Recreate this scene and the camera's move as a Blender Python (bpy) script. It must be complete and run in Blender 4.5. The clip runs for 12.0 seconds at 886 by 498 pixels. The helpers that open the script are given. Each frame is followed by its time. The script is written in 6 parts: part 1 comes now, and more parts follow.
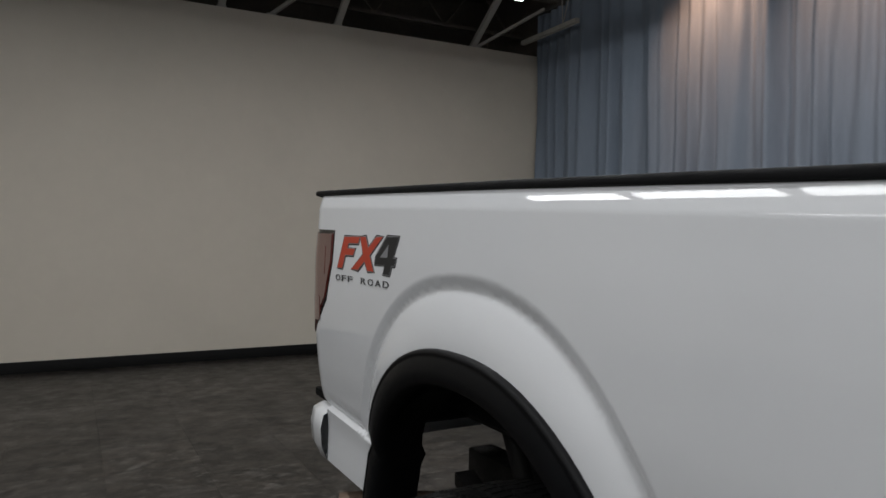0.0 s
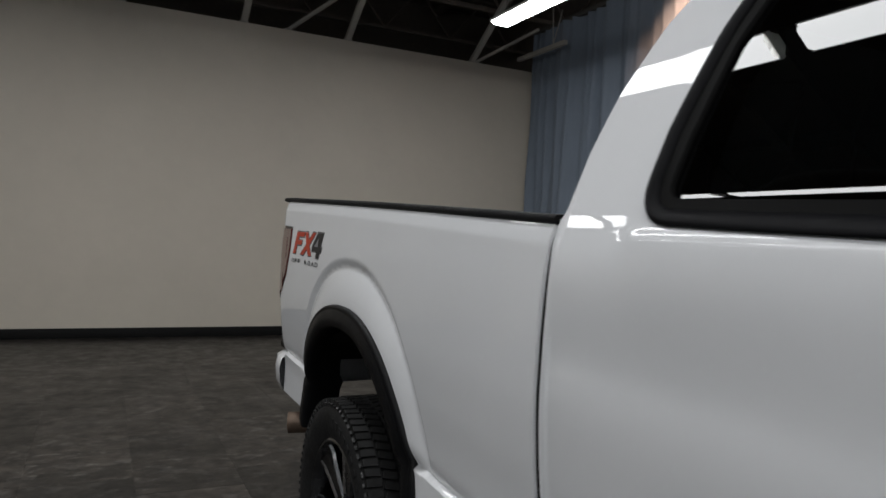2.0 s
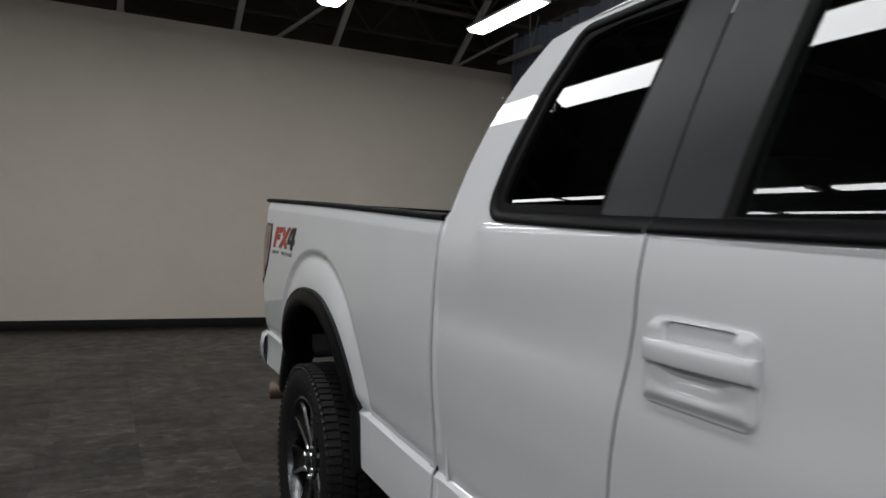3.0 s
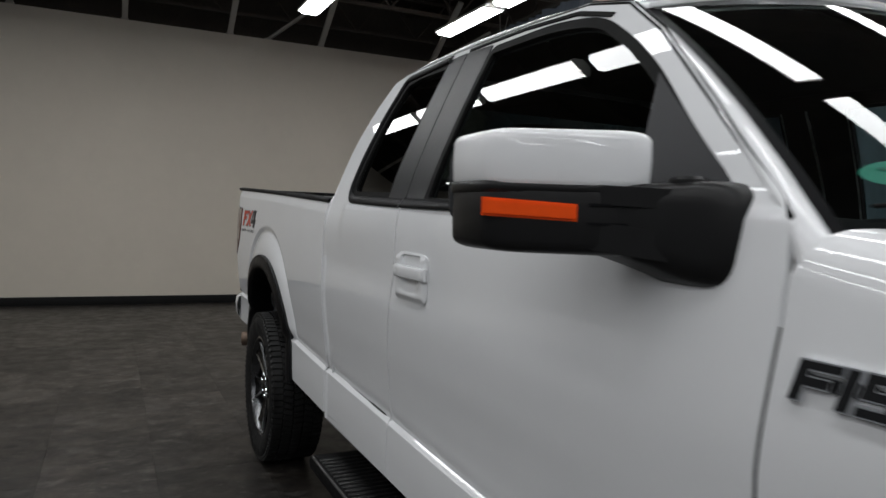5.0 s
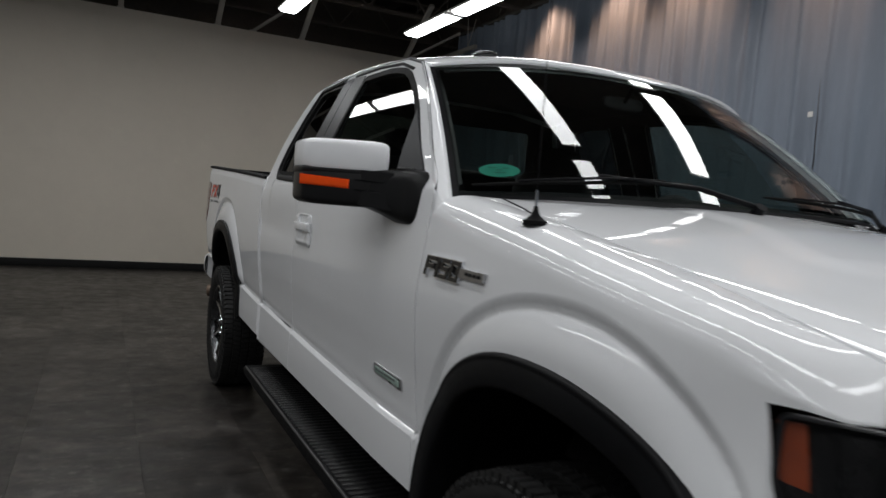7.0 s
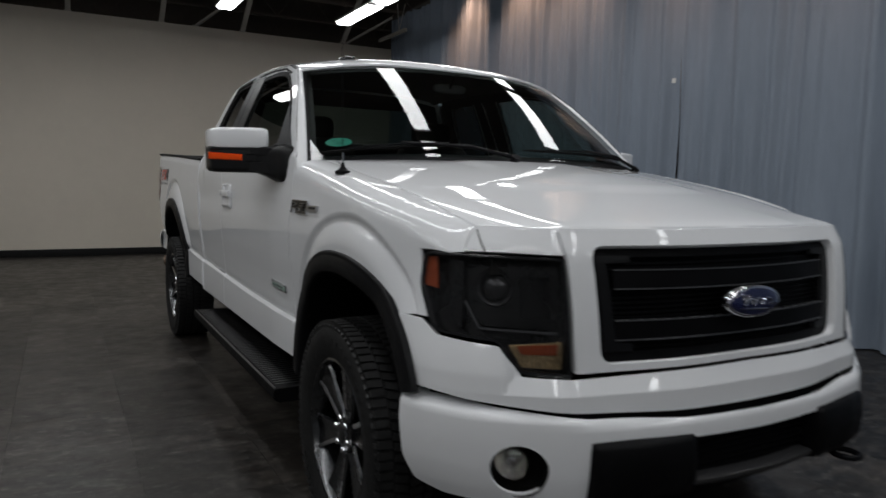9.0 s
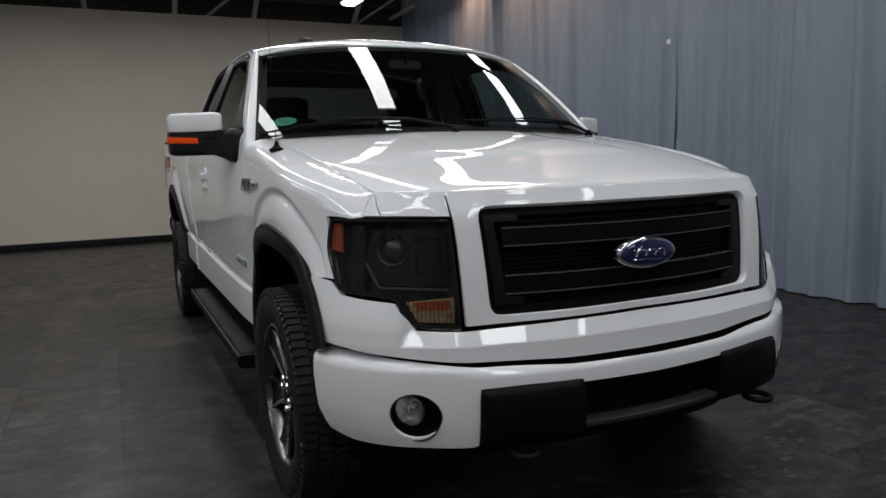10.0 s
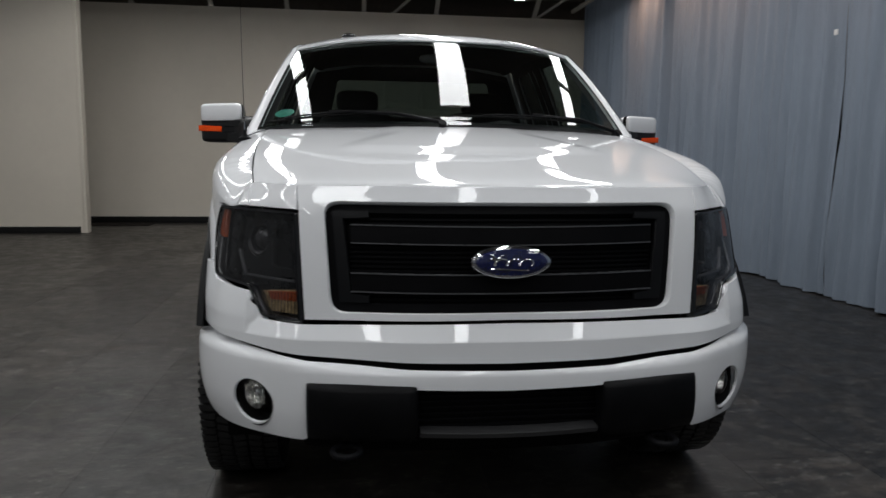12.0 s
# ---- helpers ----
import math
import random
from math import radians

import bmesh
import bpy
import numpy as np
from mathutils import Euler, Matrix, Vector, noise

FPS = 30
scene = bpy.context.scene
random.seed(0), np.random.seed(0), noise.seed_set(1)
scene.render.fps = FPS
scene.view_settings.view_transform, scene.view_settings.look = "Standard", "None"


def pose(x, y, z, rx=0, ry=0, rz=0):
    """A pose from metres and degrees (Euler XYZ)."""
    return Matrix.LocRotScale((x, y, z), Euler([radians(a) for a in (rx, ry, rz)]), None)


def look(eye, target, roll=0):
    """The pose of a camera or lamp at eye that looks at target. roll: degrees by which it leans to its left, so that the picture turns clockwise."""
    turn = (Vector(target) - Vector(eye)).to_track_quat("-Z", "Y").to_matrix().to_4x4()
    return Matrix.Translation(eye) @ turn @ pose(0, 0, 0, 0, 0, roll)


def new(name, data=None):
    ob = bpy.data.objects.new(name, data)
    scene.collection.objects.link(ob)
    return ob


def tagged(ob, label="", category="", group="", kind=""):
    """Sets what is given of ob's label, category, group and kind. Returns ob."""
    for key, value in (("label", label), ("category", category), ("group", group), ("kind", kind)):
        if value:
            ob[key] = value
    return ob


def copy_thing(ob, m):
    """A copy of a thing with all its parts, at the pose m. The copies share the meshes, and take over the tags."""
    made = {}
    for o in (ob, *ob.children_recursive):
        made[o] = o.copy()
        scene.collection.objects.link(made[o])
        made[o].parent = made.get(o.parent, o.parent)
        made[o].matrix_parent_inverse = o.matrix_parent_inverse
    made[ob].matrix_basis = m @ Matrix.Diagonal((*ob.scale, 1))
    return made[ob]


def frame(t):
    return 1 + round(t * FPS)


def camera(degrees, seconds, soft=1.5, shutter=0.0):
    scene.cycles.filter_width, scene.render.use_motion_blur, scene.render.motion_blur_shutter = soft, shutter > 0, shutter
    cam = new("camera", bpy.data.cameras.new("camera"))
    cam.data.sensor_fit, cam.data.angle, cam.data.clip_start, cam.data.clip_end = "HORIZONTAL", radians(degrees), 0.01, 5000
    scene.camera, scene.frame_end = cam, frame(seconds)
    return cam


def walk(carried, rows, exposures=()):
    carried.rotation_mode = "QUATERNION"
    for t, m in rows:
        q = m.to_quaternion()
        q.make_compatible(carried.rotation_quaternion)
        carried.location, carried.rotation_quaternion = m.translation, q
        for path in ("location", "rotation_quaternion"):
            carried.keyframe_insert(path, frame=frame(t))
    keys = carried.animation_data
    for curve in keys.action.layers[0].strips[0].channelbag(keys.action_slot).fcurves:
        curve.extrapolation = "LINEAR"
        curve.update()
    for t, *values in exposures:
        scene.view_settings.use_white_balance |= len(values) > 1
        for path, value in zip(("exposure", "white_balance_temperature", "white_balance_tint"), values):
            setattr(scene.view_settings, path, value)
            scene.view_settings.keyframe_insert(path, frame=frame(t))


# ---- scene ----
cam = camera(64.5, 12.0, shutter=0.5)
PATH = [
    (0, (-1.695, 2.543, 1.315), (-0.758, 4.31, 1.286), 0.6),
    (0.5, (-1.633, 2.386, 1.313), (-0.76, 4.185, 1.263), 0.2),
    (1, (-1.691, 2.157, 1.303), (-0.768, 3.93, 1.271), 0.5),
    (1.5, (-1.751, 1.879, 1.331), (-0.792, 3.632, 1.251), 1.2),
    (2, (-1.728, 1.569, 1.334), (-0.852, 3.366, 1.295), 2.9),
    (2.5, (-1.709, 1.302, 1.335), (-0.905, 3.132, 1.281), 2.4),
    (3, (-1.774, 1.002, 1.339), (-0.894, 2.797, 1.287), 2.5),
    (3.2, (-1.786, 0.883, 1.339), (-0.894, 2.672, 1.284), 2.4),
    (5, (-1.747, -0.064, 1.328), (-0.892, 1.742, 1.235), 2.1),
    (5.5, (-1.687, -0.355, 1.32), (-0.916, 1.489, 1.233), 3.7),
    (6, (-1.69, -0.601, 1.318), (-0.877, 1.224, 1.224), 3.9),
    (6.5, (-1.761, -0.87, 1.314), (-0.869, 0.917, 1.208), 5.1),
    (7, (-1.749, -1.15, 1.3), (-0.87, 0.642, 1.177), 4.6),
    (7.2, (-1.749, -1.301, 1.291), (-0.876, 0.494, 1.165), 5.5),
    (8.8, (-1.832, -2.134, 1.256), (-0.885, -0.382, 1.069), 1.7),
    (9, (-1.799, -2.284, 1.245), (-0.845, -0.536, 1.06), 1.2),
    (9.5, (-1.705, -2.528, 1.245), (-0.751, -0.789, 0.988), -1.5),
    (10, (-1.49, -2.602, 1.22), (-0.645, -0.806, 0.969), -1.7),
    (10.5, (-1.227, -2.647, 1.234), (-0.519, -0.8, 0.932), -1.5),
    (11, (-0.955, -2.813, 1.227), (-0.429, -0.9, 0.969), -1.1),
    (11.5, (-0.718, -2.901, 1.213), (-0.345, -0.953, 0.954), -1.2),
    (12, (-0.448, -2.868, 1.215), (-0.196, -0.901, 0.955), 0.7),
]
walk(cam, [(t, look(eye, target, roll)) for t, eye, target, roll in PATH],
     [(0.0, 0.05), (1.0, 0.06), (2.0, -0.02), (3.2, 0.02), (5.5, 0.0), (6.0, -0.03), (6.5, -0.12), (7.0, -0.24), (9.0, -0.33), (10.0, -0.07), (11.5, -0.02), (12.0, 0.0)])

# ---- world and exposure ----
from mathutils.geometry import delaunay_2d_cdt

world = bpy.data.worlds.new("world")
scene.world = world
world.use_nodes = True
world.node_tree.nodes["Background"].inputs[0].default_value = (0.5, 0.52, 0.55, 1)
world.node_tree.nodes["Background"].inputs[1].default_value = 0.02
scene.view_settings.exposure = 0.0
LAMP_POWER = 10.4


# ---- materials ----
def material(name, color, rough=0.5, metal=0.0, coat=0.0, spec=0.5, grain=0.0, size=8.0, fine=0.0, bump=0.0,
             bump_size=200.0, vary=0.0, stretch=(1, 1, 1)):
    """A principled material with tone variation at two scales, uneven gloss and fine relief, in object metres."""
    m = bpy.data.materials.new(name)
    m.use_nodes = True
    nt = m.node_tree
    n, l = nt.nodes, nt.links
    b = n["Principled BSDF"]
    b.inputs["Base Color"].default_value = (*color, 1)
    b.inputs["Roughness"].default_value = rough
    b.inputs["Metallic"].default_value = metal
    b.inputs["Coat Weight"].default_value = coat
    b.inputs["Coat Roughness"].default_value = 0.015
    b.inputs["Specular IOR Level"].default_value = spec
    co = n.new("ShaderNodeTexCoord")
    mp = n.new("ShaderNodeMapping")
    mp.inputs["Scale"].default_value = stretch
    if vary:
        ge, oi = n.new("ShaderNodeNewGeometry"), n.new("ShaderNodeObjectInfo")
        sh = n.new("ShaderNodeVectorMath")
        sh.operation = "MULTIPLY_ADD"
        sh.inputs[1].default_value = (37.0, 53.0, 11.0)
        l.new(oi.outputs["Random"], sh.inputs[0])
        l.new(ge.outputs["Position"], sh.inputs[2])
        l.new(sh.outputs["Vector"], mp.inputs["Vector"])
    else:
        l.new(co.outputs["Object"], mp.inputs["Vector"])
    if grain or fine or vary:
        value = None
        for amount, sc in ((grain, size), (fine, size * 9)):
            if not amount:
                continue
            t = n.new("ShaderNodeTexNoise")
            t.inputs["Scale"].default_value = sc
            t.inputs["Detail"].default_value = 6
            t.inputs["Roughness"].default_value = 0.62
            l.new(mp.outputs["Vector"], t.inputs["Vector"])
            r = n.new("ShaderNodeMapRange")
            r.inputs["From Min"].default_value, r.inputs["From Max"].default_value = 0.3, 0.7
            r.inputs["To Min"].default_value, r.inputs["To Max"].default_value = 1 - amount, 1 + amount
            l.new(t.outputs["Fac"], r.inputs["Value"])
            if value is None:
                value = r.outputs["Result"]
            else:
                x = n.new("ShaderNodeMath")
                x.operation = "MULTIPLY"
                l.new(value, x.inputs[0]), l.new(r.outputs["Result"], x.inputs[1])
                value = x.outputs[0]
        if vary:
            o = n.new("ShaderNodeObjectInfo")
            r = n.new("ShaderNodeMapRange")
            r.inputs["To Min"].default_value, r.inputs["To Max"].default_value = 1 - vary, 1 + vary
            l.new(o.outputs["Random"], r.inputs["Value"])
            if value is None:
                value = r.outputs["Result"]
            else:
                x = n.new("ShaderNodeMath")
                x.operation = "MULTIPLY"
                l.new(value, x.inputs[0]), l.new(r.outputs["Result"], x.inputs[1])
                value = x.outputs[0]
        v = n.new("ShaderNodeVectorMath")
        v.operation = "SCALE"
        v.inputs[0].default_value = color
        l.new(value, v.inputs["Scale"])
        l.new(v.outputs["Vector"], b.inputs["Base Color"])
        k = n.new("ShaderNodeMath")
        k.operation = "MULTIPLY"
        k.inputs[1].default_value = rough
        l.new(value, k.inputs[0])
        l.new(k.outputs[0], b.inputs["Roughness"])
    if bump:
        t = n.new("ShaderNodeTexNoise")
        t.inputs["Scale"].default_value = bump_size
        t.inputs["Detail"].default_value = 3
        l.new(mp.outputs["Vector"], t.inputs["Vector"])
        u = n.new("ShaderNodeBump")
        u.inputs["Strength"].default_value = bump
        u.inputs["Distance"].default_value = 0.004
        l.new(t.outputs["Fac"], u.inputs["Height"])
        l.new(u.outputs["Normal"], b.inputs["Normal"])
    return m


def glowing(name, color, strength):
    m = bpy.data.materials.new(name)
    m.use_nodes = True
    b = m.node_tree.nodes["Principled BSDF"]
    b.inputs["Base Color"].default_value = (0.8, 0.8, 0.8, 1)
    b.inputs["Emission Color"].default_value = (*color, 1)
    b.inputs["Emission Strength"].default_value = strength
    m.cycles.emission_sampling = "FRONT"
    return m


def thin_glass(name, tint, ior=1.5):
    """A pane too thin to bend light: tinted see-through, with a mirror gloss that grows towards grazing."""
    m = bpy.data.materials.new(name)
    m.use_nodes = True
    n, l = m.node_tree.nodes, m.node_tree.links
    n.remove(n["Principled BSDF"])
    clear = n.new("ShaderNodeBsdfTransparent")
    clear.inputs["Color"].default_value = (*tint, 1)
    gloss = n.new("ShaderNodeBsdfGlossy")
    gloss.inputs["Roughness"].default_value = 0.01
    lw, power, fr = n.new("ShaderNodeLayerWeight"), n.new("ShaderNodeMath"), n.new("ShaderNodeMath")
    lw.inputs["Blend"].default_value = 0.5
    power.operation, fr.operation = "POWER", "MULTIPLY_ADD"
    power.inputs[1].default_value = 5.0
    r0 = ((ior - 1) / (ior + 1)) ** 2
    fr.inputs[1].default_value, fr.inputs[2].default_value = 1 - r0, r0
    l.new(lw.outputs["Facing"], power.inputs[0])
    l.new(power.outputs[0], fr.inputs[0])
    mix = n.new("ShaderNodeMixShader")
    l.new(fr.outputs[0], mix.inputs[0])
    l.new(clear.outputs[0], mix.inputs[1])
    l.new(gloss.outputs[0], mix.inputs[2])
    l.new(mix.outputs[0], n["Material Output"].inputs["Surface"])
    return m


def floor_tile_material():
    """Stone-look vinyl: each tile its own tone and cut of the print, brown clouding, streaks, pale scuffs."""
    m = bpy.data.materials.new("dark slate vinyl tile")
    m.use_nodes = True
    n, l = m.node_tree.nodes, m.node_tree.links
    b = n["Principled BSDF"]
    ge, oi = n.new("ShaderNodeNewGeometry"), n.new("ShaderNodeObjectInfo")
    sh = n.new("ShaderNodeVectorMath")
    sh.operation = "MULTIPLY_ADD"
    sh.inputs[1].default_value = (37.0, 53.0, 11.0)
    l.new(oi.outputs["Random"], sh.inputs[0])
    l.new(ge.outputs["Position"], sh.inputs[2])

    def cloud(scale, stretch, detail, lo, hi, source):
        mp = n.new("ShaderNodeMapping")
        mp.inputs["Scale"].default_value = stretch
        l.new(source, mp.inputs["Vector"])
        t = n.new("ShaderNodeTexNoise")
        t.inputs["Scale"].default_value, t.inputs["Detail"].default_value, t.inputs["Roughness"].default_value = scale, detail, 0.66
        l.new(mp.outputs["Vector"], t.inputs["Vector"])
        r = n.new("ShaderNodeMapRange")
        r.inputs["From Min"].default_value, r.inputs["From Max"].default_value = lo, hi
        l.new(t.outputs["Fac"], r.inputs["Value"])
        return r.outputs["Result"]

    def blend(f, a, c):
        x = n.new("ShaderNodeMix")
        x.data_type = "RGBA"
        l.new(f, x.inputs[0])
        for k, v in ((6, a), (7, c)):
            if isinstance(v, tuple):
                x.inputs[k].default_value = (*v, 1)
            else:
                l.new(v, x.inputs[k])
        return x.outputs[2]

    world_at, tile_at = ge.outputs["Position"], sh.outputs["Vector"]
    col = blend(cloud(2.1, (1, 1, 1), 6, 0.32, 0.68, tile_at), (0.0070, 0.0060, 0.0053), (0.0230, 0.0192, 0.0164))
    col = blend(cloud(6.0, (0.7, 1.6, 1), 12, 0.46, 0.68, tile_at), col, (0.042, 0.0352, 0.0295))
    col = blend(cloud(14.0, (0.75, 1.5, 1), 15, 0.47, 0.66, tile_at), col, (0.0040, 0.0036, 0.0033))
    col = blend(cloud(1.3, (1, 1, 1), 12, 0.53, 0.72, world_at), col, (0.046, 0.041, 0.037))
    col = blend(cloud(7.0, (1, 1.3, 1), 15, 0.55, 0.72, world_at), col, (0.070, 0.064, 0.058))
    col = blend(cloud(19.0, (0.8, 1.4, 1), 15, 0.57, 0.76, world_at), col, (0.13, 0.122, 0.110))
    tone = n.new("ShaderNodeMapRange")
    tone.inputs["To Min"].default_value, tone.inputs["To Max"].default_value = 0.70, 1.50
    l.new(oi.outputs["Random"], tone.inputs["Value"])
    v = n.new("ShaderNodeVectorMath")
    v.operation = "SCALE"
    l.new(col, v.inputs[0])
    l.new(tone.outputs["Result"], v.inputs["Scale"])
    l.new(v.outputs["Vector"], b.inputs["Base Color"])
    rr = n.new("ShaderNodeMapRange")
    rr.inputs["To Min"].default_value, rr.inputs["To Max"].default_value = 0.28, 0.52
    l.new(cloud(7.0, (1, 1, 1), 8, 0.3, 0.7, world_at), rr.inputs["Value"])
    l.new(rr.outputs["Result"], b.inputs["Roughness"])
    b.inputs["Specular IOR Level"].default_value = 0.44
    u = n.new("ShaderNodeBump")
    u.inputs["Strength"].default_value, u.inputs["Distance"].default_value = 0.20, 0.003
    l.new(cloud(34.0, (0.8, 1.4, 1), 10, 0.2, 0.8, tile_at), u.inputs["Height"])
    l.new(u.outputs["Normal"], b.inputs["Normal"])
    return m


PAINT = material("white car paint", (0.80, 0.81, 0.825), 0.55, coat=1.0, spec=0.12, grain=0.012, size=3)
PLASTIC = material("grained black plastic", (0.006, 0.006, 0.0065), 0.58, spec=0.06, grain=0.15, size=6, fine=0.1, bump=0.15, bump_size=500)
FLAREBLACK = material("satin grained black flare plastic", (0.006, 0.0062, 0.007), 0.42, spec=0.14, grain=0.15, size=6, fine=0.1, bump=0.10, bump_size=600)
MIRRORBLACK = material("smooth black mirror plastic", (0.009, 0.009, 0.0095), 0.36, spec=0.28, grain=0.1, size=9, bump=0.05, bump_size=500)
SAIL = material("dark grey sail plastic", (0.022, 0.023, 0.026), 0.5, spec=0.3, grain=0.06, size=6, bump=0.06, bump_size=600)
SATIN = material("satin black trim", (0.006, 0.006, 0.007), 0.45, spec=0.08, grain=0.08, size=5, bump=0.03, bump_size=300)
GLOSSY = material("gloss black trim", (0.008, 0.008, 0.009), 0.12, grain=0.1, size=5)
GRILLE = material("matt black grille plastic", (0.003, 0.003, 0.0035), 0.5, spec=0.08, grain=0.15, size=9, bump=0.08, bump_size=350)
BRACKET = material("satin black bracket plastic", (0.006, 0.0062, 0.007), 0.42, spec=0.16, grain=0.1, size=6, bump=0.05, bump_size=400)
PILLAR = material("dark grey pillar film", (0.0085, 0.0092, 0.011), 0.34, spec=0.24, grain=0.06, size=4, bump=0.08, bump_size=600)
RUBBER = material("tyre rubber", (0.009, 0.009, 0.009), 0.75, spec=0.25, grain=0.25, size=12, fine=0.2, bump=0.2, bump_size=160)
# Black rubber, and also the shade put into the panel gaps.
SEALSHADE = material("rubber seal and gap shade", (0.005, 0.005, 0.005), 0.6, spec=0.08, grain=0.1, size=10)
CHROME = material("chrome", (0.75, 0.76, 0.78), 0.08, metal=1.0, grain=0.03, size=8)
ALLOY = material("machined alloy", (0.52, 0.52, 0.53), 0.28, metal=1.0, grain=0.08, size=14)
RIM = material("dark grey wheel paint", (0.082, 0.084, 0.088), 0.26, metal=1.0, coat=0.4, grain=0.1, size=10)
STEEL = material("dull underbody steel", (0.03, 0.028, 0.026), 0.65, metal=0.3, grain=0.3, size=10, fine=0.2, bump=0.2, bump_size=90)
RUST = material("heat-stained exhaust steel", (0.16, 0.115, 0.085), 0.55, metal=0.6, grain=0.3, size=18, fine=0.2, bump=0.15, bump_size=120)
AMBER = material("amber lens", (0.90, 0.085, 0.004), 0.30, spec=0.3, coat=0.15, grain=0.06, size=30, bump=0.1, bump_size=180)
AMBERDARK = material("smoked amber reflector", (0.40, 0.075, 0.02), 0.25, coat=0.6, grain=0.1, size=30, bump=0.15, bump_size=180)
TAILRED = material("red tail lens", (0.115, 0.023, 0.018), 0.15, coat=1.0, grain=0.15, size=14, bump=0.1, bump_size=140)
LAMPDARK = material("smoked lamp housing", (0.006, 0.006, 0.0065), 0.28, grain=0.2, size=14, bump=0.05, bump_size=120)
LAMPGREY = material("grey lamp bezel", (0.10, 0.10, 0.105), 0.3, metal=0.4, grain=0.1, size=14)
BEZEL = material("dark grey projector bezel", (0.022, 0.022, 0.024), 0.3, grain=0.1, size=14)
MIRROR = material("dark door mirror glass", (0.05, 0.052, 0.055), 0.1, spec=0.3)
GUARD = material("moulded black guard plastic", (0.0035, 0.0035, 0.004), 0.42, spec=0.10, grain=0.2, size=7, fine=0.15, bump=0.12, bump_size=420)
EDGE = material("worn satin edge trim", (0.10, 0.10, 0.10), 0.35, metal=0.6, grain=0.2, size=12)
TYRETREAD = material("worn tyre tread", (0.013, 0.013, 0.013), 0.50, spec=0.45, grain=0.3, size=20, fine=0.2, bump=0.25, bump_size=120)
TREAD = material("worn black tread plastic", (0.010, 0.010, 0.0105), 0.40, spec=0.25, grain=0.2, size=12)
REFLECT = material("lamp reflector", (0.60, 0.59, 0.56), 0.10, metal=1.0, grain=0.3, size=50, bump=1.0, bump_size=75)
CLEAR = thin_glass("clear lens", (0.72, 0.72, 0.73))
FOGGLASS = thin_glass("fog lamp glass", (0.93, 0.93, 0.93))
SMOKED = thin_glass("smoked lens", (0.54, 0.54, 0.55))
SCREEN = thin_glass("windscreen glass", (0.60, 0.68, 0.65), 1.80)
REARGLASS = thin_glass("tinted rear window glass", (0.12, 0.145, 0.138), 1.80)
PRIVACY = thin_glass("dark privacy glass", (0.035, 0.04, 0.042), 1.80)
DOORGLASS = thin_glass("tinted door glass", (0.27, 0.32, 0.31), 1.80)
CABIN = material("dark cabin trim", (0.014, 0.014, 0.015), 0.65, grain=0.15, size=8, bump=0.15, bump_size=250)
SEATS = material("black seat cloth", (0.014, 0.014, 0.0148), 0.8, grain=0.15, size=10, fine=0.1, bump=0.3, bump_size=350)
LINING = material("grey headliner", (0.05, 0.05, 0.048), 0.9, grain=0.08, size=8, bump=0.2, bump_size=400)
DECALRED = material("red decal film", (0.52, 0.055, 0.022), 0.5, coat=0.0, grain=0.05, size=20)
DECALBLACK = material("black decal film", (0.015, 0.015, 0.016), 0.5, coat=0.0, grain=0.05, size=20)
DECALTEXT = material("dark grey decal print", (0.06, 0.06, 0.062), 0.5, grain=0.05, size=20)
DECALGREY = material("grey decal film", (0.24, 0.24, 0.25), 0.5, coat=0.0, grain=0.05, size=20)
BLUE = material("dark blue enamel", (0.010, 0.014, 0.062), 0.15, coat=1.0, grain=0.05, size=30)
GREEN = material("green sticker", (0.008, 0.24, 0.165), 0.45, grain=0.05, size=30)
PAPER = material("white paper sticker", (0.7, 0.7, 0.68), 0.6, grain=0.05, size=30)
TURN = material("amber-tinted fluted reflector", (0.82, 0.60, 0.32), 0.18, metal=0.6, grain=0.35, size=45, bump=1.0, bump_size=90)
CHIN = material("dark grey chin paint", (0.026, 0.026, 0.027), 0.35, grain=0.1, size=12)
LENSGLASS = material("dark projector glass", (0.05, 0.05, 0.052), 0.06, metal=0.3, coat=1.0, grain=0.1, size=30)
STICKERMARK = material("dark sticker print", (0.004, 0.15, 0.10), 0.45, grain=0.05, size=30)
TAILBRIGHT = material("bright red tail segment", (0.14, 0.036, 0.027), 0.15, coat=1.0, grain=0.15, size=14)
BADGEGREEN = material("pale green badge plate", (0.34, 0.45, 0.40), 0.35, metal=0.0, grain=0.05, size=30)
# Grey of the two unseen walls, set by the light they bounce.
BOUNCEWALL = material("pale grey bounce wall", (0.47, 0.485, 0.50), 0.75, grain=0.05, size=0.8, fine=0.02, bump=0.08, bump_size=90)
WALLPAINT = material("cream wall paint", (0.635, 0.58, 0.492), 0.75, grain=0.035, size=0.8, fine=0.015, bump=0.08, bump_size=90)
BASEBLACK = material("black vinyl baseboard", (0.006, 0.006, 0.006), 0.55, spec=0.2, grain=0.15, size=4)
CURTAIN = material("blue-grey curtain cloth", (0.212, 0.252, 0.307), 0.66, spec=0.25, grain=0.06, size=2.2, fine=0.05, bump=0.25, bump_size=300, stretch=(1, 1, 0.15))
TILE = floor_tile_material()
GROUT = material("dark tile joint", (0.022, 0.020, 0.018), 0.8, grain=0.2, size=20)
ROOFDARK = material("dark painted roof deck", (0.125, 0.105, 0.088), 0.9, grain=0.2, size=1.5, fine=0.15, bump=0.2, bump_size=40)
JOIST = material("dark steel joist paint", (0.10, 0.095, 0.085), 0.7, grain=0.2, size=4)
BRACE = material("pale grey brace paint", (0.42, 0.40, 0.36), 0.6, grain=0.12, size=5)
